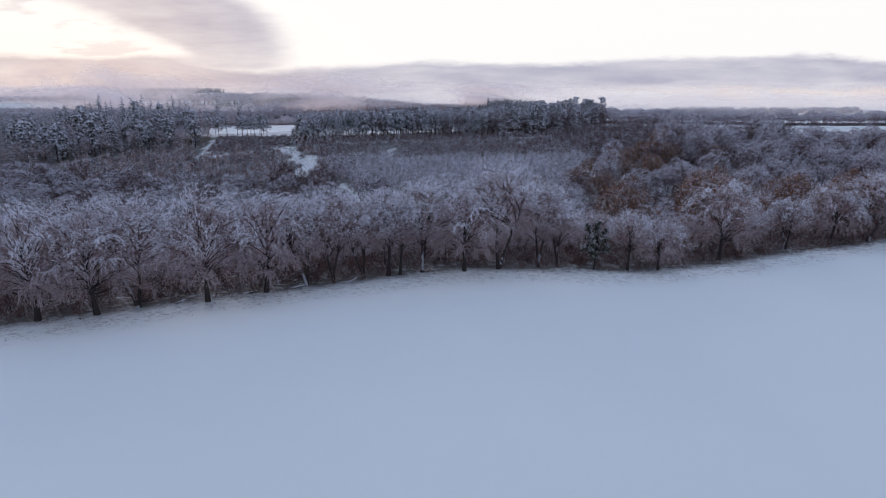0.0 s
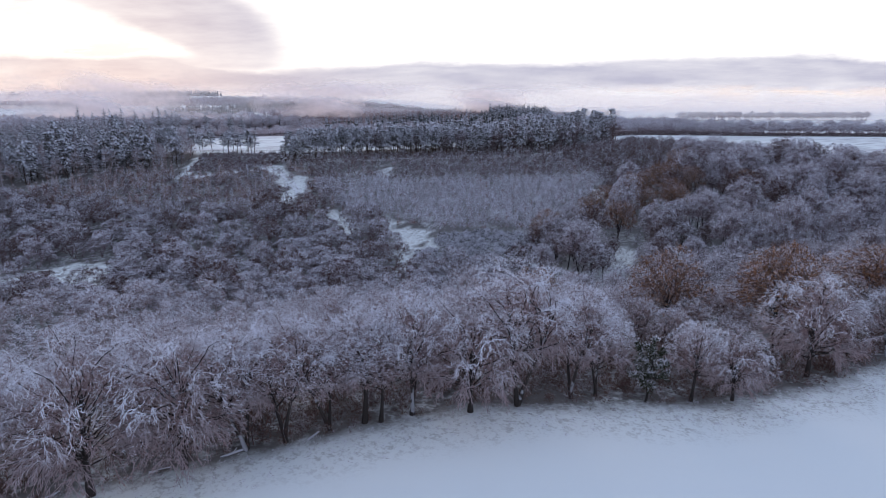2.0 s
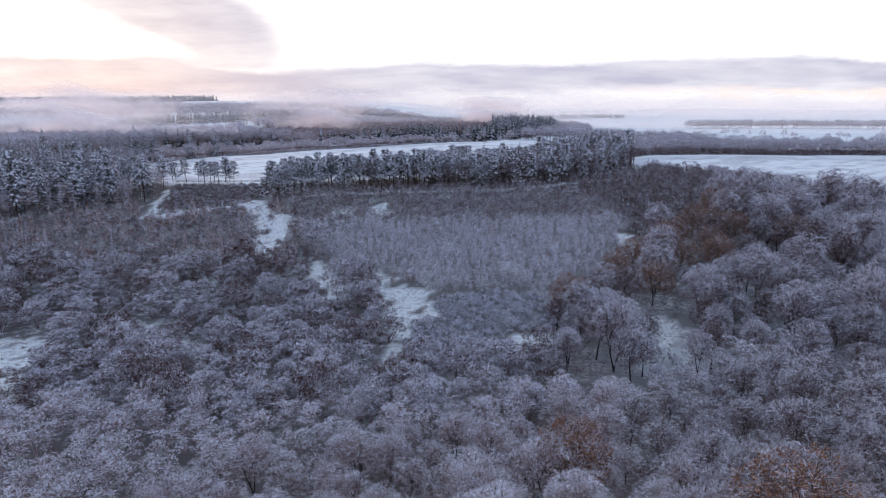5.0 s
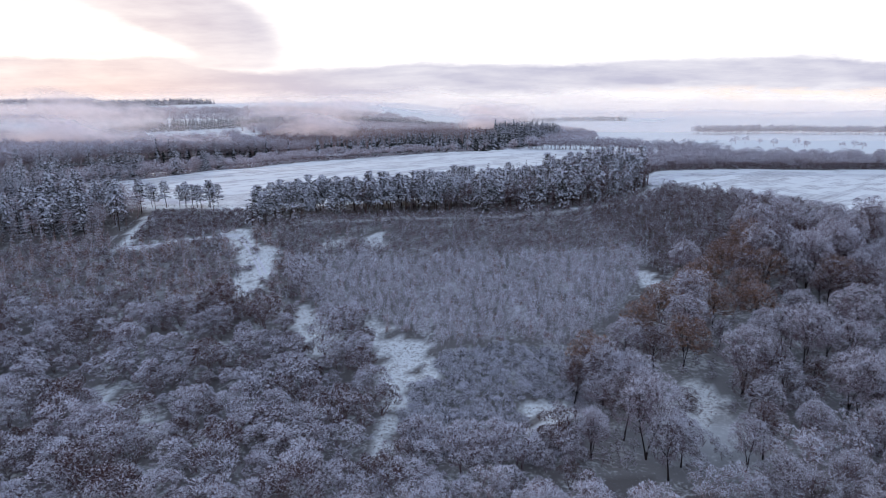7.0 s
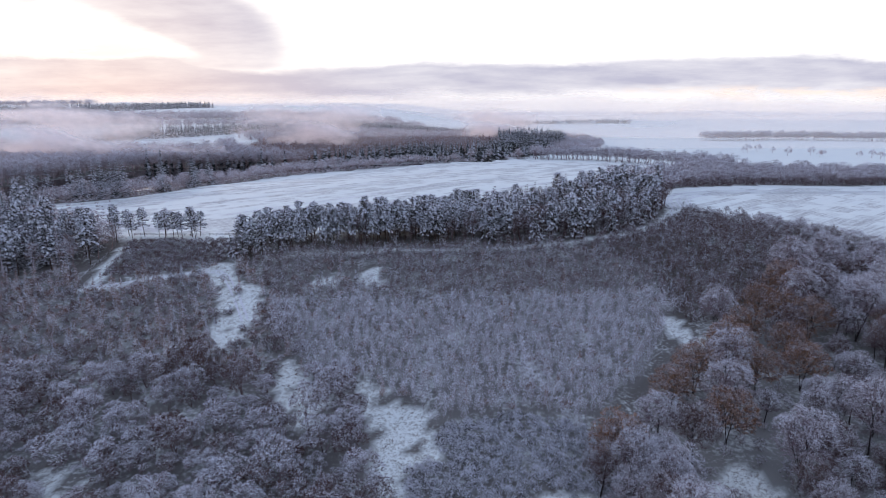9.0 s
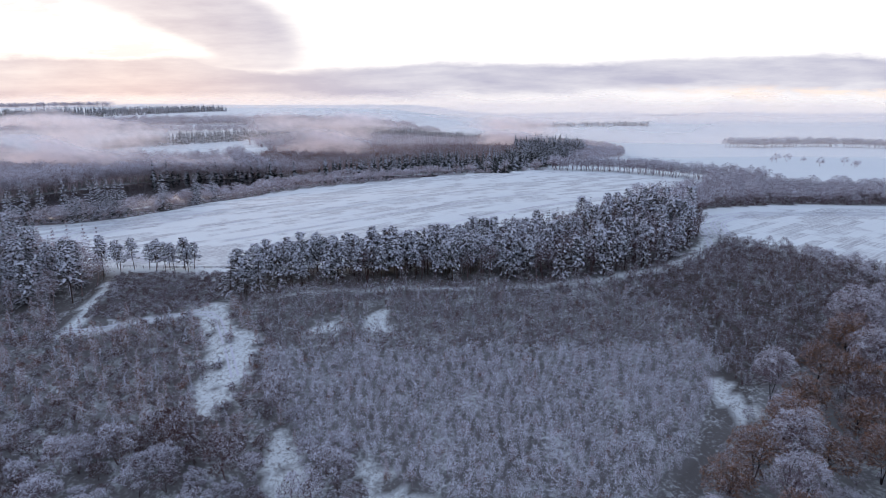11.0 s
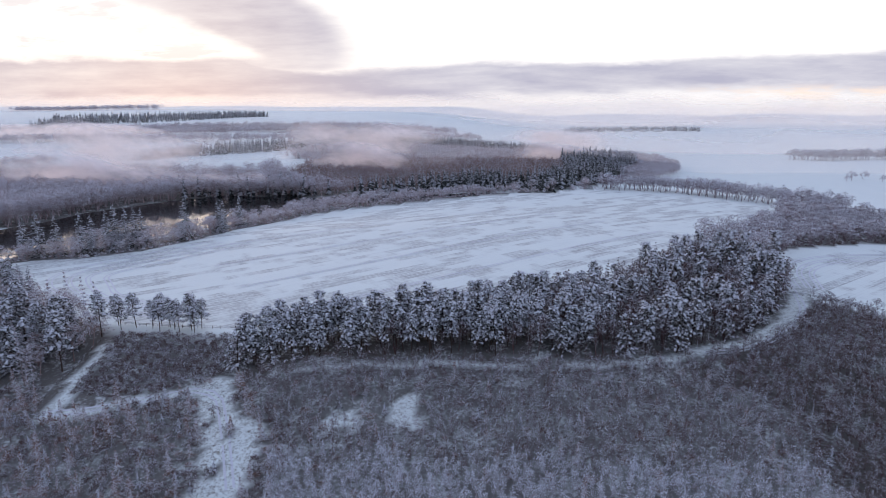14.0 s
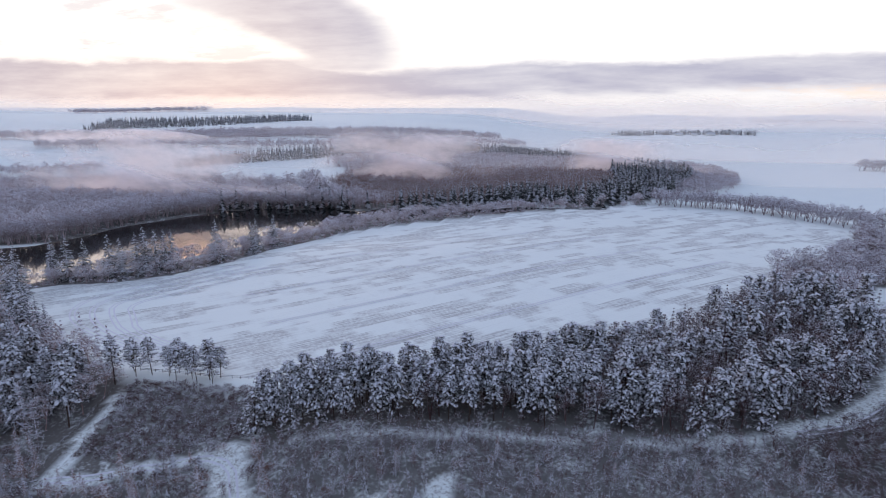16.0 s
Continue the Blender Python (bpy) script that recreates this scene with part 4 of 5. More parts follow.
def brake(seed, tall, wide, thick, fork=3, bare=0.08, fuzz=1000):
    """A small bushy tree for thickets, all in one."""
    return clump_tree(seed, tall, wide, int(fuzz * 1.9), 0.145 * wide ** 0.8, thick * 1.2, bare, 12, fork)


def behind_edge(lo, hi):
    return lambda x, y: (y - edge_y(x) > lo) & (y - edge_y(x) < hi)


# the hanging wood below the beeches
hanger = [wood_tree(21, 12.5, 5.4, 0.038, droop=0.5, mat=HANGER_TWIG, bare=0.15), wood_tree(22, 11.5, 5.2, 0.038, fork=2, mat=HANGER_TWIG, bare=0.15), wood_tree(23, 13.5, 5.6, 0.038, fork=2, mat=HANGER_TWIG, droop=0.4),
          wood_tree(24, 10.5, 4.8, 0.038, droop=0.3, mat=HANGER_TWIG, bare=0.12)]
spots = scatter(BANK, 8.8, rnd, behind_edge(9, 100))
spots = spots[np.argsort(np.hypot(spots[:, 0], spots[:, 1]))]
first = (spots[:, 1] - edge_y(spots[:, 0]) < 30) & (np.abs(spots[:, 0]) < 75)
plant(hanger, [tuple(p) for p in spots[first]], rnd, 0.55, 0.8)
spots = spots[~first]
# low on the right, darker copies of the trees carry the valley side's shade
deep = (spots[:, 0] > 36) & (spots[:, 1] - edge_y(spots[:, 0]) > 48)
dim = [wood_tree(28, 12, 5.2, 0.04, label="bare tree low on the wooded bank, coloured as in deep shade", mat=SCRUB_TWIG, fork=2), wood_tree(29, 13, 5.4, 0.04, label="bare tree low on the wooded bank, coloured as in deep shade", mat=SCRUB_TWIG)]
plant(dim, [tuple(p) for p in spots[deep]], rnd, 0.7, 1.1)
spots = spots[~deep]
plant(hanger, spots[:190], rnd, 0.65, 1.1)
rest = [brake(25, 10.5, 4.6, 0.075, 2, 0.15, fuzz=480), brake(26, 9.0, 4.2, 0.085, 2, 0.15, fuzz=440), brake(27, 11.5, 5.0, 0.09, 1, 0.18, fuzz=500)]
WIDE_BANK = [(-260, -40), (-260, 190), (-160, 198), (-60, 205), (40, 212), (160, 262), (300, 330), (330, 180)]
outer = scatter(WIDE_BANK, 7.4, rnd, behind_edge(5, 190))
outer = outer[~inside(outer[:, 0], outer[:, 1], BANK) | (outer[:, 1] - edge_y(outer[:, 0]) > 100)]
thicket("bank_wood", "frosted bare trees farther along the wooded bank", "trees", rest, np.concatenate([spots[190:], outer]), HANGER_TWIG, rnd, 0.7, 1.15)
under = [bush(31, 2.0, 4.4, 60, 0.06), bush(32, 1.6, 3.4, 50, 0.06), bush(33, 2.3, 5.0, 66, 0.06)]
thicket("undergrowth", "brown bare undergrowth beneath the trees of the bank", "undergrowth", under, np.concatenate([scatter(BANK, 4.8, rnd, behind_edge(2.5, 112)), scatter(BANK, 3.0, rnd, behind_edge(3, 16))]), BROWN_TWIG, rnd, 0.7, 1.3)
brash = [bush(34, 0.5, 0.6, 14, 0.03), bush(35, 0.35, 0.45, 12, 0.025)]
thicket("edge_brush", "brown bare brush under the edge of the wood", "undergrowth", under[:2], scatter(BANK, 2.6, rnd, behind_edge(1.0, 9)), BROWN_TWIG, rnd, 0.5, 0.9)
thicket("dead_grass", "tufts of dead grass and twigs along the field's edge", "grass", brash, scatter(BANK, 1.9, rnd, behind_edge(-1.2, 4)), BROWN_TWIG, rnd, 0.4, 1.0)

blade = [bush(28, 0.5, 0.35, 11, 0.022), bush(29, 0.35, 0.28, 9, 0.02)]
thicket("verge_grass", "frosted tufts of rough grass on the field margin", "grass", blade, scatter([(-110, 30), (-110, 175), (150, 245), (150, 90), (0, 60)], 0.95, rnd, lambda x, y: behind_edge(-6.5, 1.5)(x, y) & (rnd.rand(len(x)) < ss(-7, -1, y - edge_y(x)) + 0.1)), TREE_TWIG, rnd, 0.5, 1.3)

# tall trees of the right-hand wood, some with withered leaves
tall_kinds = [wood_tree(41, 22, 7.4, 0.05, "tall_tree", "tall bare frosted tree in the valley wood", 2, 0.6, VALLEY_TWIG, 0.25, "tall trees of the valley", 0, 26, 9, 11, fuzz=5200),
              wood_tree(42, 20, 6.2, 0.05, "tall_tree", "tall bare frosted tree in the valley wood", 1, 0.55, SHADE_TWIG, 0.3, "tall trees of the valley", 0, 24, 9, 11, fuzz=5200),
              wood_tree(43, 21, 6.8, 0.05, "tall_tree", "tall bare frosted tree in the valley wood", 3, 0.65, VALLEY_TWIG, 0.28, "tall trees of the valley", 0, 26, 9, 11, fuzz=5200),
              wood_tree(44, 18, 5.6, 0.05, "tall_tree", "tall bare frosted tree in the valley wood", 1, 0.6, SCRUB_TWIG, 0.22, "tall trees of the valley", 0, 24, 9, 11, fuzz=5200)]
rnd = np.random.RandomState(17)
spots = scatter(RIGHT_WOOD, 9.6, rnd, lambda x, y: np.hypot((x - 58) / 1.4, y - 240) > 8)
turned = (spots[:, 0] - 78) * 0.83 + (spots[:, 1] - 306) * 0.55, -(spots[:, 0] - 78) * 0.55 + (spots[:, 1] - 306) * 0.83
brown_at = ((turned[0] / 44) ** 2 + (turned[1] / 19) ** 2 < 1) & (rnd.rand(len(spots)) < 0.25)
OAK_SPOTS = [(56, 284), (65, 291), (66, 270), (88, 313), (101, 331), (113, 339), (97, 303), (110, 315), (95, 290), (104, 322), (78, 300), (82, 290)]
close = np.min([np.hypot(spots[:, 0] - x, spots[:, 1] - y) for x, y in OAK_SPOTS], 0) < 8.0
brown_at &= ~close
others = spots[~brown_at & ~close]
others = others[np.argsort(np.hypot(others[:, 0], others[:, 1] - 150))]
plant(tall_kinds, [(44, 249), (55, 240), (38, 254), (48, 252)] + [tuple(p) for p in others[:190]], rnd, 0.55, 1.12)
thicket("outer_valley_wood", "frosted trees farther along the valley", "trees", [brake(38, 17, 6.0, 0.14, 1, 0.2, fuzz=520), brake(39, 14, 5.2, 0.14, 2, 0.2, fuzz=480)], others[190:], VALLEY_TWIG, rnd, 0.75, 1.15)
thicket("valley_undergrowth", "frosted undergrowth among the valley trees", "undergrowth", [brake(36, 4.6, 2.3, 0.06, 2, 0.05, fuzz=150), brake(37, 3.4, 1.9, 0.06, 2, 0.05, fuzz=130)],
        scatter(RIGHT_WOOD, 6.2, rnd, lambda x, y: np.hypot((x - 58) / 1.4, y - 240) > 7), SCRUB_TWIG, rnd, 0.7, 1.2)
oaks = [wood_tree(51, 15, 6.2, 0.055, "oak_tree", "oak still holding withered russet leaves dusted with snow", 1, 0.3, OAK_TWIG, 0.2, "russet oaks", 3200, 22, 10, 9, fine=1),
        wood_tree(52, 14, 5.8, 0.055, "oak_tree", "oak still holding withered russet leaves dusted with snow", 2, 0.3, OAK_TWIG, 0.2, "russet oaks", 2600, 22, 10, 9, fine=1)]
plant(oaks, [tuple(p) for p in spots[brown_at]] + OAK_SPOTS + [(50, 120), (55, 125), (38, 134), (73, 131), (18, 162), (132, 309), (150, 300), (36, 262), (84, 128)], rnd, 0.95, 1.25)

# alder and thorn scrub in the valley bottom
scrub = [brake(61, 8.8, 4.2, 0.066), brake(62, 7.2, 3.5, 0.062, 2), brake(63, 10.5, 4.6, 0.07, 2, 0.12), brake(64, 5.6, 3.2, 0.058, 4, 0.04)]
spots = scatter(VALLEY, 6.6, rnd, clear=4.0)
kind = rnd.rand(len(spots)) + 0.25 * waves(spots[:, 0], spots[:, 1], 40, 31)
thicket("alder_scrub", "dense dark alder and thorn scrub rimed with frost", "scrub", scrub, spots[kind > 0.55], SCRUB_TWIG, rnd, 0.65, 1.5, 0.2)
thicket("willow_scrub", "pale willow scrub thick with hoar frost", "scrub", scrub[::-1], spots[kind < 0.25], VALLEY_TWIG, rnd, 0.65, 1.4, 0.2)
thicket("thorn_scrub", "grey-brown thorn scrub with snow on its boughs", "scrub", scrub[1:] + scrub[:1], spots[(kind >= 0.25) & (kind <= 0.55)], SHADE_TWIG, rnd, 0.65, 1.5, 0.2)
low = [bush(66, 1.3, 1.6, 36, 0.09), bush(67, 1.6, 1.4, 40, 0.09)]
thicket("brushwood", "low frosted brushwood on the valley floor", "scrub", low, scatter(VALLEY, 4.4, rnd), TREE_TWIG, rnd, 0.6, 1.2)
thicket("evergreen_shrubs", "bank of low evergreen shrubs thick with snow", "shrub", [bush(68, 2.3, 2.8, 110, 0.10), bush(69, 1.5, 1.9, 70, 0.09), bush(70, 1.9, 3.4, 100, 0.10)],
        scatter(RHODO, 2.3, rnd, clear=1.0), frosted("evergreen_leaf", (0.045, 0.038, 0.040), (0.14, 0.115, 0.118), 1.0, -0.1, 0.50), rnd, 0.8, 1.3)

# larch scrub on the rising ground
larch = [cone_tree(71, 7.2, 2.3, 330, 0.55, 0.085), cone_tree(72, 5.8, 2.0, 270, 0.52, 0.085), bush(74, 2.1, 3.2, 90, 0.095), bush(75, 2.5, 3.8, 105, 0.095), cone_tree(73, 8.2, 2.4, 380, 0.58, 0.085)]
spots = scatter(LARCH_GROUND, 3.3, rnd, clear=1.0)
kind = rnd.rand(len(spots)) + 0.3 * waves(spots[:, 0], spots[:, 1], 26, 43)
thicket("young_larches", "young brown larches, lightly snowed", "young trees", larch, spots[kind > 0.5], LARCH, rnd, 0.65, 1.3)
thicket("larch_thorns", "frosted grey-brown thorn bushes among the larches", "scrub", [brake(79, 5.0, 2.3, 0.065, 2, 0.05, fuzz=150), larch[2], larch[3]], spots[kind <= 0.5], DUSK_TWIG, rnd, 0.6, 1.3)
thicket("young_spruces", "small dark snow-laden spruces among the larches", "young trees", [cone_tree(79, 5.0, 1.9, 300, 0.55, 0.12, 0.35), cone_tree(80, 3.8, 1.6, 240, 0.5, 0.12, 0.35)],
        np.concatenate([scatter(LARCH_GROUND, 7.5, rnd, lambda x, y: waves(x, y, 30, 41) > -0.1), scatter(DARK, 11.0, rnd), scatter(PLANT, 16.0, rnd, lambda x, y: y > 335)]), SPRUCE, rnd, 0.6, 1.1)
thicket("scrub_block", "low reddish-brown scrub between two snowy tracks", "scrub", larch[2:4] + [bush(76, 1.3, 2.2, 46, 0.08)],
        scatter([(-150, 362), (-134, 361), (-100, 378), (-96, 400), (-156, 398)], 2.2, rnd, clear=1.2), DUSK_TWIG, rnd, 0.7, 1.0)

# the plantation of slim frosted saplings, darker and browner towards its upper side
slim = [slim_tree(81 + k, 5.2 + 0.5 * (k % 3), 1.45 + 0.2 * (k % 2), 120, 0.075) for k in range(5)]
pale = scatter(PLANT, 2.35, rnd, clear=1.6)
thin = np.hypot((pale[:, 0] + 45) / 1.5, pale[:, 1] - 362) < 9
pale = pale[~thin | (rnd.rand(len(pale)) < 0.4)]
split = pale[:, 1] + 7 * waves(pale[:, 0], pale[:, 1], 30, 8) > 343 + 0.05 * pale[:, 0]
thicket("saplings", "close rows of slim saplings white with hoar frost", "young trees", slim, pale[~split], SAPLING_TWIG, rnd, 0.8, 1.2)
thicket("young_birches", "close young birches, grey-brown and thinly frosted", "young trees", slim, pale[split], DUSK_TWIG, rnd, 0.75, 1.15)
dots = scatter(PLANT + LARCH_GROUND[2:6], 8.5, rnd)
thicket("mixed_saplings", "reddish larches and small bushes among the saplings", "young trees", [larch[0], larch[3], larch[2]], dots, LARCH, rnd, 0.6, 1.1)
young = [brake(91, 6.5, 2.2, 0.06, 1, 0.2, fuzz=170), brake(92, 5.6, 2.0, 0.06, 2, 0.15, fuzz=150), cone_tree(93, 6.2, 1.8, 170, 0.48, 0.075), brake(94, 7.4, 2.5, 0.06, 1, 0.2, fuzz=180)]
thicket("young_wood", "young mixed wood, dusky brown with little snow", "young trees", young, scatter(DARK, 3.2, rnd), SHADE_TWIG, rnd, 0.75, 1.2)
thicket("field_edge_trees", "bare frosted trees below the far corner field", "trees", [brake(95, 9, 3.4, 0.07, 2, 0.15, fuzz=260), brake(96, 8, 3.0, 0.07, 1, 0.15, fuzz=230)],
        scatter([(134, 422), (152, 398), (180, 374), (300, 338), (300, 356), (192, 386), (168, 408), (148, 434)], 5.5, rnd), VALLEY_TWIG, rnd, 0.7, 1.15)
tussock = [bush(77, 0.45, 0.5, 7, 0.05), bush(78, 0.7, 0.6, 9, 0.05)]
open_spots = []
for c in CLEARINGS:
    lo, hi = np.min(c, 0), np.max(c, 0)
    p = rnd.uniform(lo, hi, (int(0.30 * np.prod(hi - lo)), 2))
    open_spots.append(p[inside(p[:, 0], p[:, 1], list(c)) & (waves(p[:, 0], p[:, 1], 9, 55) > -0.15)])
open_spots = np.concatenate(open_spots)
thicket("tussocks", "dark tussocks and brash poking through the snow", "grass", tussock, open_spots, BROWN_TWIG, rnd, 0.3, 1.5)

# ---- pines and spruces ----


def pine_tree(seed, tall, bare, wide, label="Scots pine with snow-laden tufts above a bare trunk", group="pines of the shelter belt", clumps=52):
    wood, crown, snow = pine(seed, tall, bare, wide, clumps)
    return thing("pine_tree", label, "tree", group, [("trunk", wood, PINE_BARK, True), ("needles", crown, NEEDLE, False), ("snow_load", snow, SNOW_LOAD, True)])


pines = [pine_tree(101, 24, 0.36, 4.3, clumps=110), pine_tree(102, 22, 0.38, 4.0, clumps=100), pine_tree(103, 25, 0.30, 4.4, clumps=120), pine_tree(104, 21, 0.22, 4.2, clumps=118)]
spots = scatter(BELT, 4.8, rnd, clear=1.0)
bare_at = rnd.rand(len(spots)) < 0.66 * ss(-20, 35, spots[:, 0]) + 0.06
plant(pines, [tuple(p) for p in spots[~bare_at]][:300], rnd, 0.64, 0.82, lambda x: 1 + 0.2 * float(ss(20, 90, x)))
thicket("belt_broadleaves", "purple-brown bare trees between the pines", "trees", [brake(171, 15, 3.8, 0.11, 1, 0.3, fuzz=300), brake(172, 13, 3.4, 0.11, 2, 0.25, fuzz=280), cone_tree(173, 16, 3.2, 330, 0.75, 0.09)],
        spots[bare_at], SHADE_TWIG, rnd, 0.85, 1.25)
flank = [pine_tree(105, 18, 0.06, 4.4, "pine clothed to the ground in heavy snow", clumps=90)]
plant(flank, [(-100, 379), (-96, 383), (-90, 383), (-83, 386), (70, 415), (80, 424), (88, 432), (-60, 393), (10, 397), (32, 398), (50, 402), (98, 446)], rnd, 0.7, 1.0)
thicket("path_brush", "low frosted brush beside the path", "scrub", [bush(174, 1.0, 1.3, 30, 0.05), bush(175, 1.5, 2.2, 40, 0.055), slim[0]], scatter(PATH_SIDE, 3.8, rnd, clear=2.4), DUSK_TWIG, rnd, 0.6, 1.3)
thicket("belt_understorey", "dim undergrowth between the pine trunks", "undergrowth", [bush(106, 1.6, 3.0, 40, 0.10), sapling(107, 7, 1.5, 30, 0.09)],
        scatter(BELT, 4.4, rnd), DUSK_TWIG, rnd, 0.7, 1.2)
group_pines = [pine_tree(108, 12, 0.36, 3.0, 'slender pine with a flat snowy crown', 'pines at the field gap', 100), pine_tree(109, 11, 0.32, 2.8, 'slender pine with a flat snowy crown', 'pines at the field gap', 90)]
plant(group_pines, [(-145, 402), (-141, 400), (-136, 402), (-133, 400), (-129, 402), (-126, 404), (-139, 404), (-131, 405), (-143, 405), (-127, 400), (-157, 400), (-160, 403), (-152, 402)], rnd, 1.0, 1.3)


def spruce_tree(seed, tall, wide, label, group, whorls=16, arms=10, fan=7):
    wood, crown, snow = spruce(seed, tall, wide, whorls, arms, fan)
    return thing("spruce_tree", label, "tree", group, [("trunk", wood, PINE_BARK, True), ("needles", crown, SPRUCE, False), ("snow_load", snow, SNOW_LOAD, True)])


spruces = [spruce_tree(111, 23, 4.8, "tall dark spruce with snow on its boughs", "spruces of the left wood"),
           spruce_tree(112, 20, 4.5, "tall dark spruce with snow on its boughs", "spruces of the left wood")]
spots = scatter(LEFT_WOOD, 5.6, rnd)
pick = rnd.rand(len(spots))
near = spots[:, 0] > -262
front = along(spots[:, 0], spots[:, 1], ((-157, 392), (-160, 372), (-166, 366), (-185, 361), (-207, 349), (-225, 335), (-330, 312))) < 40
limit = np.where(front, 0.14, 0.55)
plant(spruces, [tuple(p) for p in spots[near & (pick < limit)]], rnd, 0.8, 1.08)
plant(pines, [tuple(p) for p in spots[near & (pick > limit) & (pick < limit + np.where(front, 0.24, 0.08))]], rnd, 0.8, 1.0)
tall_larch = [cone_tree(121, 20, 4.2, 700, 0.75, 0.085), cone_tree(122, 17, 3.8, 620, 0.75, 0.085), brake(123, 15, 4.4, 0.11, 1, 0.2, fuzz=500)]
thicket("larches", "tall bare larches and frosted trees of the left wood", "trees", tall_larch, spots[near & (pick > limit + np.where(front, 0.24, 0.08))], LARCH_RIME, rnd, 0.8, 1.1)
thicket("outer_spruces", "farther snowy spruces of the left wood", "trees", [spruce(124, 22, 4.6, 8, 5, 2)[1], spruce(125, 19, 4.4, 8, 5, 2)[1]], spots[~near], SPRUCE, rnd, 0.8, 1.1)
bank_spruces = [spruce_tree(113, 22, 5.6, "snowy spruce on the river bank", "spruces on the river bank", 17, 10, 8)]
plant(bank_spruces, [(-273, 498), (-266, 503), (-247, 507), (-243, 515), (-241, 519), (-236, 522), (-233, 526), (-232, 531), (-214, 548), (-204, 572), (-202, 600), (-267, 456), (-276, 470), (-282, 498), (-290, 505), (-254, 507), (-205, 580), (-296, 486), (-223, 418), (-213, 414)], rnd, 1.0, 1.3)
plant(bank_spruces, [(-73.0, 174.0), (-81.0, 151.0), (-113, 173)], rnd, 0.4, 0.6)

def strip(line, wide):
    """A polygon along a bent line."""
    left, right = [], []
    for k, (x, y) in enumerate(line):
        a, b = line[max(k - 1, 0)], line[min(k + 1, len(line) - 1)]
        dx_, dy_ = b[0] - a[0], b[1] - a[1]
        s = wide / 2 / math.hypot(dx_, dy_)
        left.append((x - dy_ * s, y + dx_ * s)), right.append((x + dy_ * s, y - dx_ * s))
    return left + right[::-1]


# ---- beyond the field: river banks, far woods and hedgerows ----
far_round = [clump_tree(131 + k, 11, 5.0, 190, 1.25, 0.22, 0.15, 9) for k in range(4)]
near_round = [clump_tree(151, 11, 4.8, 480, 0.62, 0.125, 0.18, 12), clump_tree(152, 10, 4.4, 440, 0.62, 0.125, 0.15, 11), clump_tree(153, 12.5, 5.0, 520, 0.62, 0.125, 0.22, 13)]
mid_round = [clump_tree(161 + k, 11, 4.8, 430, 0.62, 0.12, 0.12, 12) for k in range(3)]
far_low = [bush(136, 2.2, 3.4, 34, 0.24), bush(137, 1.8, 2.6, 30, 0.24)]
far_cone = [far_spruce(141, 15, 3.9, 34), far_spruce(142, 13, 3.6, 32), far_spruce(143, 17, 4.1, 36)]
dry = lambda x, y: river_depth(x, y) < 0.12
thicket("bank_trees", "bare frosted alders lining the river bank", "trees", near_round, scatter(NEAR_BANK, 6.4, rnd, dry), HAZED_TWIG, rnd, 0.6, 1.15)
thicket("bank_bushes", "low brown bushes at the field margin", "shrub", far_low, scatter(NEAR_BANK, 5.4, rnd, dry), HAZED_TWIG, rnd, 0.6, 1.2)
thicket("flood_plain_wood", "frosted broad-leaved wood beyond the river", "trees", mid_round, np.concatenate([scatter(FLOOD, 11.5, rnd, dry), scatter(strip([(-430, 545), (-402, 575), (-384, 612), (-381, 658), (-366, 706), (-320, 750), (-262, 768), (-205, 775)], 22), 7, rnd, dry)]), HAZED_TWIG, rnd, 1.3, 2.1)
thicket("flood_plain_spruces", "dark snowy conifers standing among the broad-leaved trees", "trees", far_cone, scatter([(-330, 690), (-250, 735), (-200, 770), (-240, 820), (-320, 780)], 9, rnd, dry), HAZED_NEEDLE, rnd, 0.9, 1.5)
thicket("spruce_plantation", "dark snowy spruce plantation", "trees", far_cone, scatter(PLANTATION, 5.6, rnd, lambda x, y: (y < 862 + 0.45 * x + 18 * waves(x, y, 90, 4)) | (x > 50)), HAZED_NEEDLE, rnd, 1.0, 1.5)
thicket("larch_plantation", "pinkish bare larch wood behind the spruces", "trees", [sapling(145, 15, 3.8, 26, 0.34, True), far_round[0]],
        scatter(PLANTATION, 6.2, rnd, lambda x, y: (y > 860 + 0.45 * x + 18 * waves(x, y, 90, 4)) & (x < 55)), LARCH, rnd, 0.7, 1.05)
BACK_BELT = [(-560, 1000), (-430, 1080), (-330, 1130), (-250, 1180), (-110, 1250), (60, 1300), (60, 1360), (-120, 1330), (-300, 1230), (-520, 1080)]
thicket("back_spruces", "belt of snowy conifers behind the meadow", "trees", far_cone, scatter(BACK_BELT, 6.6, rnd), HAZED_NEEDLE, rnd, 0.8, 1.1)
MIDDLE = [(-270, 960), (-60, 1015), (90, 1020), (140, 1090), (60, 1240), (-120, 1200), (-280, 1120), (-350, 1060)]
thicket("middle_wood", "frosted mixed wood on the rise", "trees", far_round + far_cone[:1], scatter(MIDDLE, 9.0, rnd), HAZED_TWIG, rnd, 0.8, 1.15)


def far_row(name, label, line, wide, gap, kinds, mat=HAZED_TWIG, low=0.8, high=1.2):
    thicket(name, label, "trees", kinds, scatter(strip(line, wide), gap, rnd), mat, rnd, low, high)


far_row("field_corner_wood", "bare frosted trees at the field's corner", [(80, 834), (130, 822), (170, 798), (215, 748), (250, 700)], 26, 7.5, mid_round, VALLEY_TWIG, 1.1, 1.7)
thicket("brow_wood", "brown-grey bare wood on the brow between two fields", "trees", near_round, scatter(BROW, 7.6, rnd), VALLEY_TWIG, rnd, 0.7, 1.4)
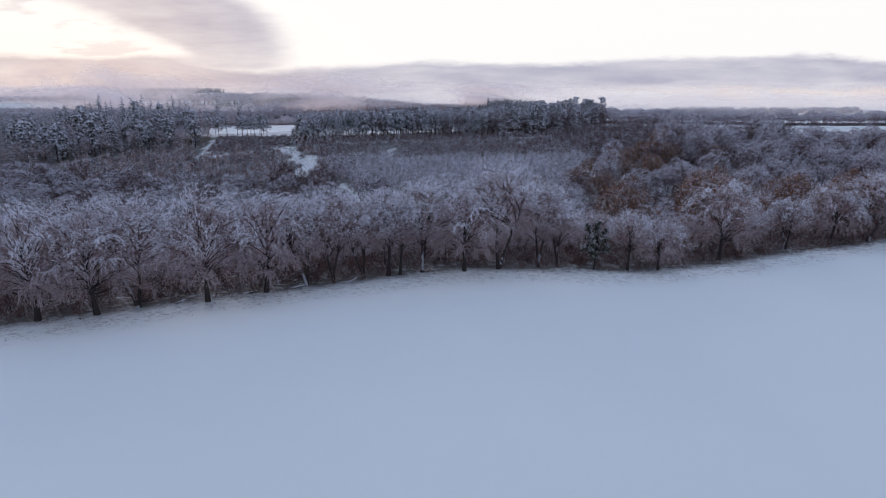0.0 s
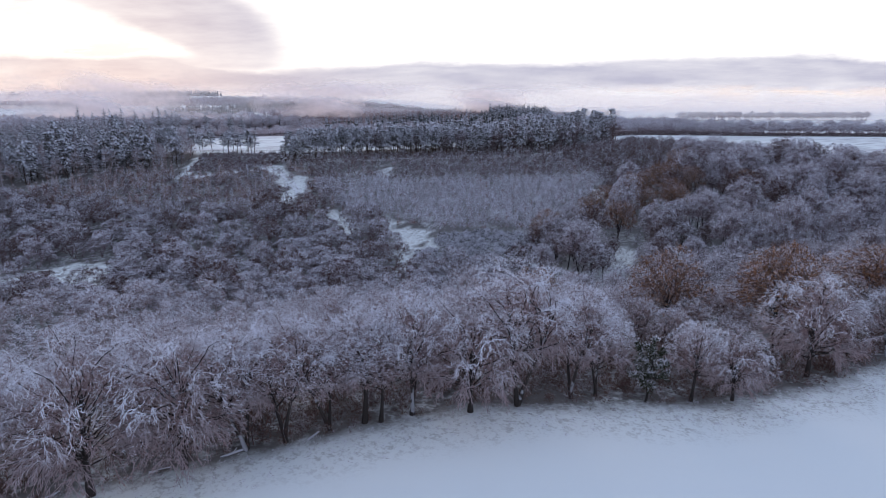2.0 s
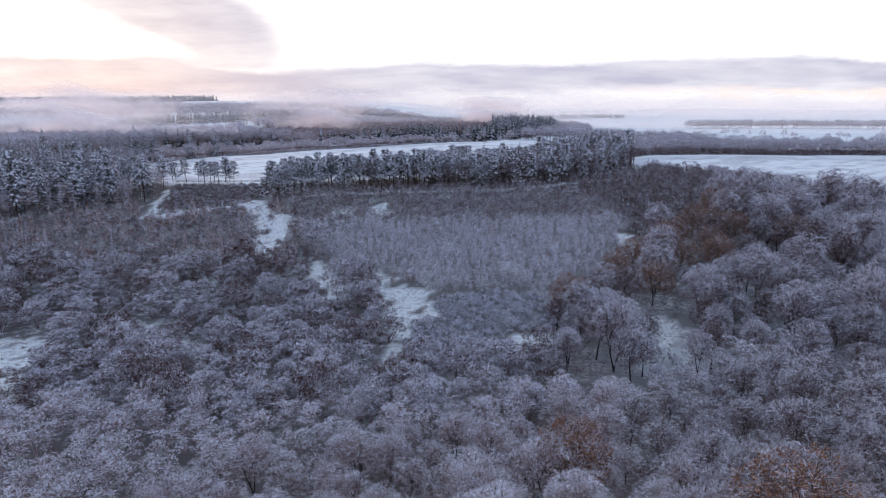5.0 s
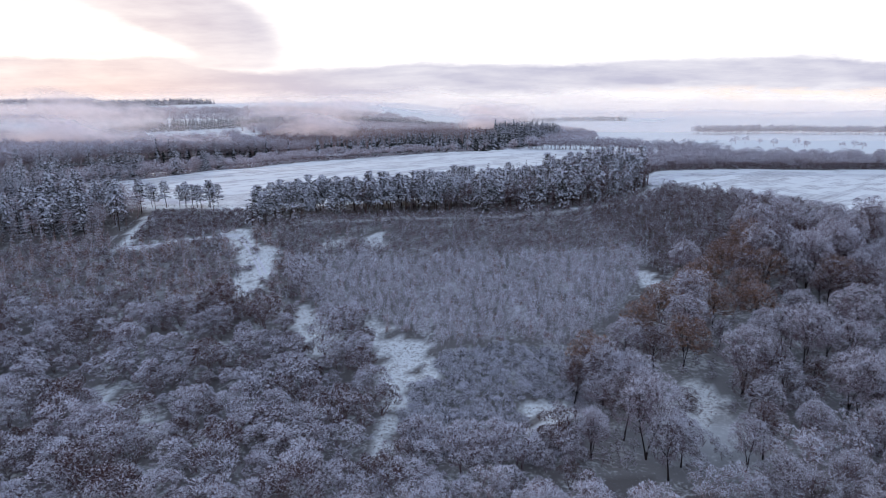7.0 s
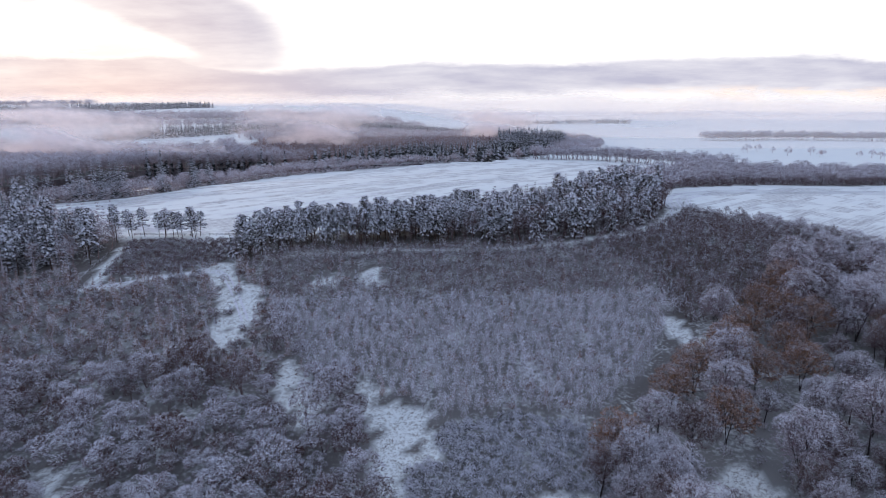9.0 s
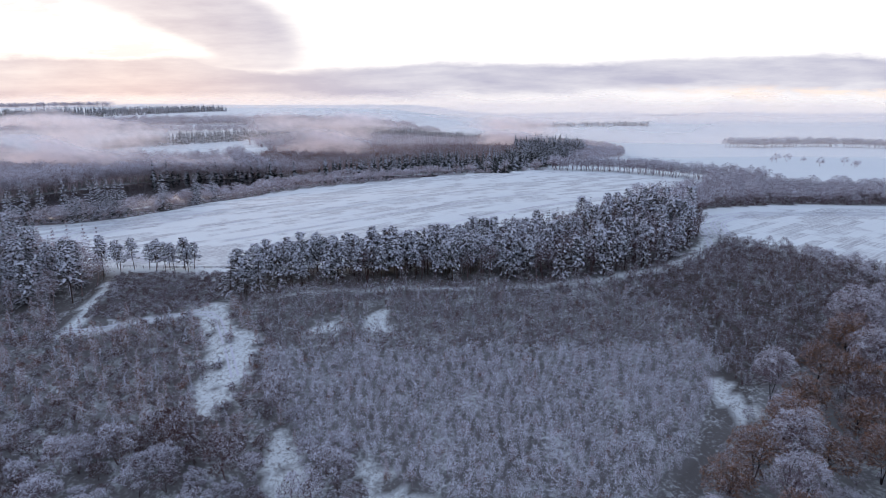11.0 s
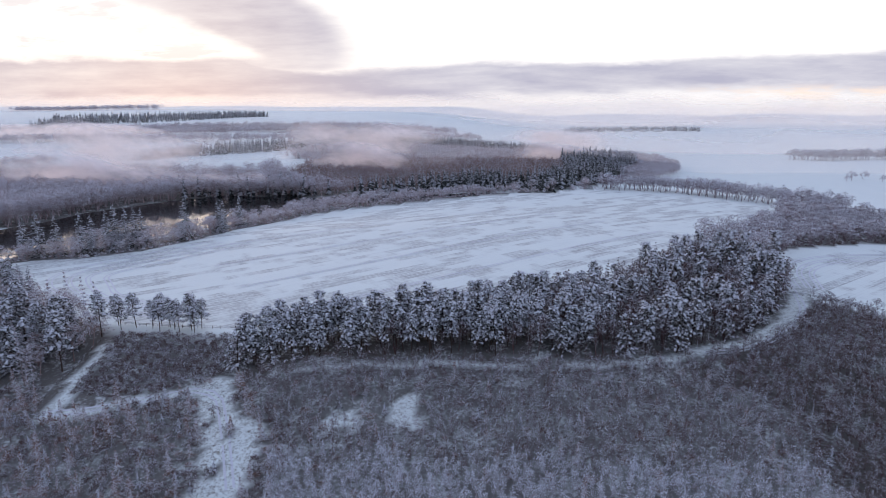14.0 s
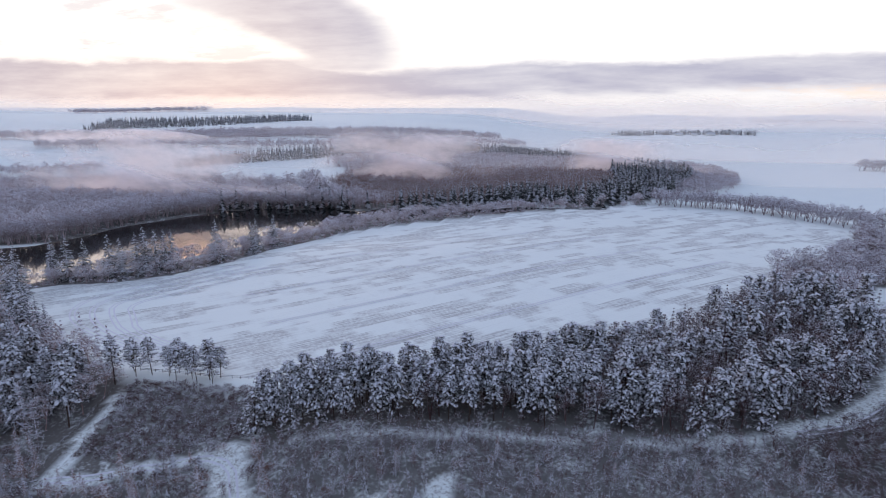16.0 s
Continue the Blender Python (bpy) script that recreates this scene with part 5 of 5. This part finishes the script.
thicket("brow_undergrowth", "brown undergrowth of the brow wood", "undergrowth", far_low, scatter(BROW, 5.0, rnd), DUSK_TWIG, rnd, 0.7, 1.3)
far_row("wood_behind_corner", "bare frosted wood beyond the field's corner", [(110, 900), (160, 960), (185, 1050), (150, 1130)], 60, 8.5, far_round, HAZED_TWIG, 0.9, 1.3)
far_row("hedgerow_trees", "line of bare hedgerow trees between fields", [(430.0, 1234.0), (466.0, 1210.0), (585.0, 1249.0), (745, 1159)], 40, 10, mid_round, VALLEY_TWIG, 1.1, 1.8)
far_row("hedgerow", "bare field hedge with bushes", [(85, 1317), (200, 1380), (331, 1408), (475, 1377), (620, 1330)], 8, 11, far_low, HAZED_TWIG, 0.8, 1.6)
far_row("lone_trees", "scattered bare trees on a snowy pasture", [(360, 950), (420, 880), (520, 820)], 40, 30, far_round, HAZED_TWIG, 0.7, 1.1)
far_row("field_trees", "row of bare trees along a far field", [(-1500, 1180), (-1104, 1250), (-833, 1345), (-619, 1440), (-474, 1460), (-310, 1550), (-150, 1640)], 60, 12, far_round, HAZED_TWIG, 1.2, 1.9)
far_row("ridge_plantation", "dark conifer plantation along a far ridge", [(-1150, 1560), (-1060, 1590), (-922, 1650), (-713, 1830)], 170, 11, far_cone, HAZED_NEEDLE, 0.8, 1.2)
far_row("field_hedge", "thick hedge with trees dividing two snowy fields", [(-900, 1120), (-700, 1170), (-520, 1190), (-400, 1230), (-250, 1330)], 40, 10, far_round, HAZED_TWIG, 0.9, 1.4)
far_row("upper_hedge", "hedge and trees on the upper fields", [(-700, 1330), (-480, 1400), (-250, 1420), (-80, 1480)], 50, 11, far_round, HAZED_TWIG, 1.0, 1.5)
far_row("plain_hedge", "thin hedges across the snowy plain", [(150, 1700), (420, 1800), (800, 1750), (1200, 1820)], 10, 14, far_low, HAZED_TWIG, 0.9, 1.8)
far_row("plain_hedge_beyond", "thin hedges across the snowy plain", [(500, 2150), (900, 2250), (1500, 2100)], 12, 16, far_low, HAZED_TWIG, 1.0, 2.0)
far_row("far_left_wood", "dim wood on the far left rise", [(-1800, 1100), (-1400, 1200), (-1150, 1230)], 120, 16, far_round, HAZED_TWIG, 1.2, 1.9)
far_row("left_meadow_trees", "bare trees across a snowy meadow", [(-900, 880), (-760, 930), (-640, 960)], 40, 11, far_round, HAZED_TWIG, 0.9, 1.4)
far_row("farm_wood", "dark wood round a distant farm", [(190, 2490), (311, 2590), (480, 2600), (660, 2520)], 90, 15, far_cone + far_round[:1], HAZED_NEEDLE, 1.0, 1.5)
far_row("far_ridge_wood", "thin far-off plantation on a ridge", [(-2356, 2834), (-2154, 3151), (-1900, 3300)], 160, 26, far_round, HAZED_TWIG, 1.8, 2.6)
far_row("plain_wood", "thin line of far trees on the plain", [(900, 3600), (1150, 3650), (1400, 3500)], 60, 26, far_round, HAZED_TWIG, 1.5, 2.2)

for ob, x, y, turn, size in MOVES:
    set_down(ob, x, y, turn, size)

# ---- mist ----


def mist_bank(x, y, z, wide, deep, tall, layers=(-0.5, 0.0, 0.5), label="pale drifting bank of mist over the trees"):
    me = bpy.data.meshes.new("mist_bank")
    verts, faces = [], []
    k, rows_, cols = 0, 9, 25
    for s in layers:
        half = math.sqrt(1 - s * s)
        for j in range(rows_):
            for i in range(cols):
                px, pz = half * (2 * i / (cols - 1) - 1), half * (2 * j / (rows_ - 1) - 1)
                verts.append((px, s + 0.10 * math.sin(5 * px + 9 * s) + 0.08 * math.sin(4 * pz + 3 * px), pz))
        faces += [(k + j * cols + i, k + j * cols + i + 1, k + (j + 1) * cols + i + 1, k + (j + 1) * cols + i) for j in range(rows_ - 1) for i in range(cols - 1)]
        k += rows_ * cols
    me.from_pydata(verts, [], faces)
    me.polygons.foreach_set("use_smooth", np.ones(len(me.polygons), bool))
    me.materials.append(MIST)
    ob = tagged(new("mist_bank", me), label, "mist", "mist banks", "stuff")
    ob.matrix_basis = pose(x, y, z, 38) @ Matrix.Diagonal((wide, deep, tall, 1))
    return ob


mist_bank(-440, 770, 66, 210, 60, 46, (-0.4, 0.4))
mist_bank(-190, 930, 70, 140, 50, 38, (-0.4, 0.4))
mist_bank(60, 1000, 68, 120, 45, 26, (-0.4, 0.4))
mist_bank(-800, 1160, 80, 300, 60, 22, (0.0,))


def haze(y, z, tall, wide, mat):
    """A curtain of thin winter haze right across the country."""
    me = bpy.data.meshes.new("haze")
    n = 24
    top = [((2 * k / n - 1) * wide, 60 * math.sin(9 * k / n), s) for s in (-1, 1) for k in range(n + 1)]
    me.from_pydata([(x, q, s * tall) for x, q, s in top], [], [(k, k + 1, n + 2 + k, n + 1 + k) for k in range(n)])
    me.materials.append(mat)
    tagged(new("haze", me), "thin pale winter haze over the far country", "mist", "mist banks", "stuff").matrix_basis = pose(0, y, z)


haze(1050, 60, 90, 2000, HAZE_THIN)
haze(1420, 60, 90, 2600, HAZE)
haze(2800, 55, 90, 4200, HAZE)
haze(3200, 70, 170, 4600, HAZE_THICK)

# ---- fence, gate, logs, tracks and farm ----


def part(name, bm, mat, parent, label=""):
    me = bpy.data.meshes.new(name)
    bm.to_mesh(me)
    bm.free()
    me.materials.append(mat)
    ob = new(name, me)
    ob.parent = parent
    return tagged(ob, label)


def beam(a, b, wide, deep):
    """A squared, slightly tapered timber from a to b."""
    bm = bmesh.new()
    a, b = Vector(a), Vector(b)
    d = (b - a).normalized()
    side = d.cross(Vector((0, 0, 1)) if abs(d.z) < 0.9 else Vector((1, 0, 0))).normalized()
    up = side.cross(d)
    rings = []
    for at, k in ((a, 1.0), (b, 0.92)):
        rings.append([bm.verts.new(at + side * sx * wide / 2 * k + up * sy * deep / 2 * k) for sx, sy in ((-1, -1), (1, -1), (1, 1), (-1, 1))])
    for k in range(4):
        bm.faces.new((rings[0][k], rings[0][(k + 1) % 4], rings[1][(k + 1) % 4], rings[1][k]))
    bm.faces.new(rings[0][::-1]), bm.faces.new(rings[1])
    bmesh.ops.bevel(bm, geom=list(bm.edges), offset=min(wide, deep) * 0.12, segments=1, affect="EDGES")
    return bm


def ground_at(x, y):
    return float(height(x, y))


gate = tagged(new("field_gate"), "weathered five-bar wooden gate into the snowy field", "gate")
ax, ay, bx, by = 112.5, 470.5, 119.5, 467.5
for x, y in ((ax, ay), (bx, by)):
    part("gatepost", beam((x, y, ground_at(x, y) - 0.3), (x, y, ground_at(x, y) + 1.6), 0.22, 0.22), WOOD, gate)
for k in range(5):
    z = 0.3 + 0.24 * k
    part("bar", beam((ax, ay, ground_at(ax, ay) + z), (bx, by, ground_at(bx, by) + z), 0.09, 0.10), WOOD, gate)
part("brace", beam((ax, ay, ground_at(ax, ay) + 0.3), (bx, by, ground_at(bx, by) + 1.25), 0.08, 0.08), WOOD, gate)


def fence(line, label, gap=3.0):
    root = tagged(new("fence"), label, "fence", "wooden fences")
    pts = []
    for (x0, y0), (x1, y1) in zip(line, line[1:]):
        n = max(1, round(math.hypot(x1 - x0, y1 - y0) / gap))
        pts += [(x0 + (x1 - x0) * k / n, y0 + (y1 - y0) * k / n) for k in range(n)]
    pts.append(line[-1])
    for x, y in pts:
        z = ground_at(x, y)
        part("post", beam((x, y, z - 0.3), (x, y, z + 1.25), 0.14, 0.14), WOOD, root)
    for (x0, y0), (x1, y1) in zip(pts, pts[1:]):
        for z in (0.55, 1.05):
            part("rail", beam((x0, y0, ground_at(x0, y0) + z), (x1, y1, ground_at(x1, y1) + z), 0.06, 0.13), WOOD, root)


fence([(-156, 353), (-158, 372), (-160, 392)], "old wooden fence beside the snowy track")
fence([(-158, 404), (-128, 404), (-104, 406)], "wooden fence along the field below the pines")
fence([(119.5, 467.5), (130, 462), (147, 449)], "wooden fence beside the gate")
fence([(112.5, 470.5), (113, 486), (116, 503)], "wooden fence beside the gate")

for x, y, a, n in ((-157, 351, 20, 8.0), (-23, 83.5, 35, 2.4), (-15.5, 87, 60, 1.8), (-29, 80.5, 20, 2.0), (-37, 76.3, 50, 1.6)):
    log = tagged(new("fallen_branch"), "fallen bough lying half buried in snow", "branch", "fallen boughs")
    c, s_ = math.cos(radians(a)) * n / 2, math.sin(radians(a)) * n / 2
    part("bough", beam((x - c, y - s_, ground_at(x - c, y - s_) + 0.10), (x + c, y + s_, ground_at(x + c, y + s_) + 0.25), 0.16 + 0.02 * n, 0.14 + 0.02 * n), WOOD, log)
    part("side_branch", beam((x, y, ground_at(x, y) + 0.12), (x + s_ * 0.5, y + c * 0.5, ground_at(x, y) + 0.55), 0.08, 0.08), WOOD, log)


def tyre_track(line):
    """Two ruts of pressed snow along a smooth bent line."""
    p = np.array(line, float)
    t = np.linspace(0, len(p) - 1, 12 * (len(p) - 1) + 1)
    for _ in range(2):
        q = np.repeat(p, 2, 0)
        q[1:-1:2], q[2:-1:2] = 0.75 * p[:-1] + 0.25 * p[1:], 0.25 * p[:-1] + 0.75 * p[1:]
        p = q
    keep = np.concatenate([[True], np.linalg.norm(np.diff(p, axis=0), axis=1) > 0.3])
    p = p[keep]
    d = unit(np.gradient(p, axis=0))
    side = np.stack([-d[:, 1], d[:, 0]], 1)
    verts, faces = [], []
    for off in (-1.0, 1.0):
        k = len(verts)
        for w in (-0.34, 0.34):
            at = p + side * (off + w)
            verts += np.column_stack([at, height(at[:, 0], at[:, 1]) + 0.10]).tolist()
        n = len(p)
        faces += [(k + i, k + i + 1, k + n + i + 1, k + n + i) for i in range(n - 1)]
    me = bpy.data.meshes.new("tyre_track")
    me.from_pydata(verts, [], faces)
    me.materials.append(SNOW_LOAD)
    tagged(new("tyre_track", me), "pair of tractor ruts pressed white in the snow", "track", "tractor tracks")


for k in range(4):
    e = 9.0 * k
    tyre_track([(-150 + 4 * k, 413 + 2 * k), (-195 + 0.4 * e, 428 + 0.3 * e), (-226 + e, 445 + 0.3 * e), (-240 + e, 468), (-225 + e, 500 - 0.3 * e), (-196 + e, 545 - 0.2 * e)])
for off in (-70, -24, 22, 68):
    ax_, ay_ = -120 - 0.67 * off, 500 + 0.74 * off
    tyre_track([(ax_ - 30, ay_ - 27), (ax_ + 60, ay_ + 54), (ax_ + 160, ay_ + 145)])
for k in range(3):
    tyre_track([(122 + 5 * k, 478), (128 + 6 * k, 510), (150 + 7 * k, 536 - 3 * k), (190 + 4 * k, 552 - 5 * k), (260, 560 - 6 * k), (330, 562 - 7 * k)])
tyre_track([(60, 402), (79, 409), (101, 430), (113, 450), (118, 472), (122, 500)])
tyre_track([(-152, 352), (-132, 358), (-104, 371), (-92, 352), (-80, 330)])

PLASTER, SLATE = material("white_plaster"), material("slate")
geo_place = PLASTER[1].node("ShaderNodeNewGeometry").outputs["Position"]
finish(PLASTER[1], PLASTER[1].mix(PLASTER[1].noise(geo_place, 0.8), (0.62, 0.60, 0.56), (0.78, 0.77, 0.74)), 0.9)
geo_place = SLATE[1].node("ShaderNodeNewGeometry").outputs["Position"]
finish(SLATE[1], SLATE[1].mix(SLATE[1].noise(geo_place, 0.5), (0.25, 0.26, 0.29), (0.78, 0.80, 0.84)), 0.8)
GLASS, gnet = material("dark_window")
finish(gnet, (0.03, 0.035, 0.04), 0.1)


def box(x0, x1, y0, y1, z0, z1):
    bm = bmesh.new()
    bmesh.ops.create_cube(bm, size=1.0, matrix=Matrix.Translation(((x0 + x1) / 2, (y0 + y1) / 2, (z0 + z1) / 2)) @ Matrix.Diagonal((x1 - x0, y1 - y0, z1 - z0, 1)))
    return bm


def farmhouse(x, y, turn, long, wide, tall):
    root = tagged(new("farmhouse"), "distant white-walled farmhouse with a snowy slate roof", "house", "farm buildings")
    part("wall", box(-long / 2, long / 2, -wide / 2, wide / 2, -1, tall), PLASTER[0], root)
    bm = bmesh.new()
    e, r = 0.4, wide * 0.45
    v = [bm.verts.new(c) for c in ((-long / 2 - e, -wide / 2 - e, tall), (long / 2 + e, -wide / 2 - e, tall), (long / 2 + e, wide / 2 + e, tall), (-long / 2 - e, wide / 2 + e, tall),
                                   (-long / 2 - e, 0, tall + r), (long / 2 + e, 0, tall + r))]
    for f in ((0, 1, 5, 4), (2, 3, 4, 5), (0, 4, 3), (1, 2, 5), (3, 2, 1, 0)):
        bm.faces.new([v[k] for k in f])
    roof = part("roof", bm, SLATE[0], root)
    part("chimney", box(long / 2 - 1.4, long / 2 - 0.4, -0.6, 0.6, tall + r * 0.6, tall + r + 1.2), PLASTER[0], roof)
    for k in range(int(long // 4)):
        cx = -long / 2 + 2 + 4 * k
        part("window", box(cx - 0.5, cx + 0.5, -wide / 2 - 0.06, -wide / 2 + 0.1, 1.0, 2.4), GLASS, root)
    root.matrix_basis = pose(x, y, ground_at(x, y), 0, 0, turn)


for spec in ((400, 2500, 12, 26, 10, 6), (450, 2490, -8, 18, 8, 5), (500, 2480, 20, 30, 12, 6)):
    farmhouse(*spec)
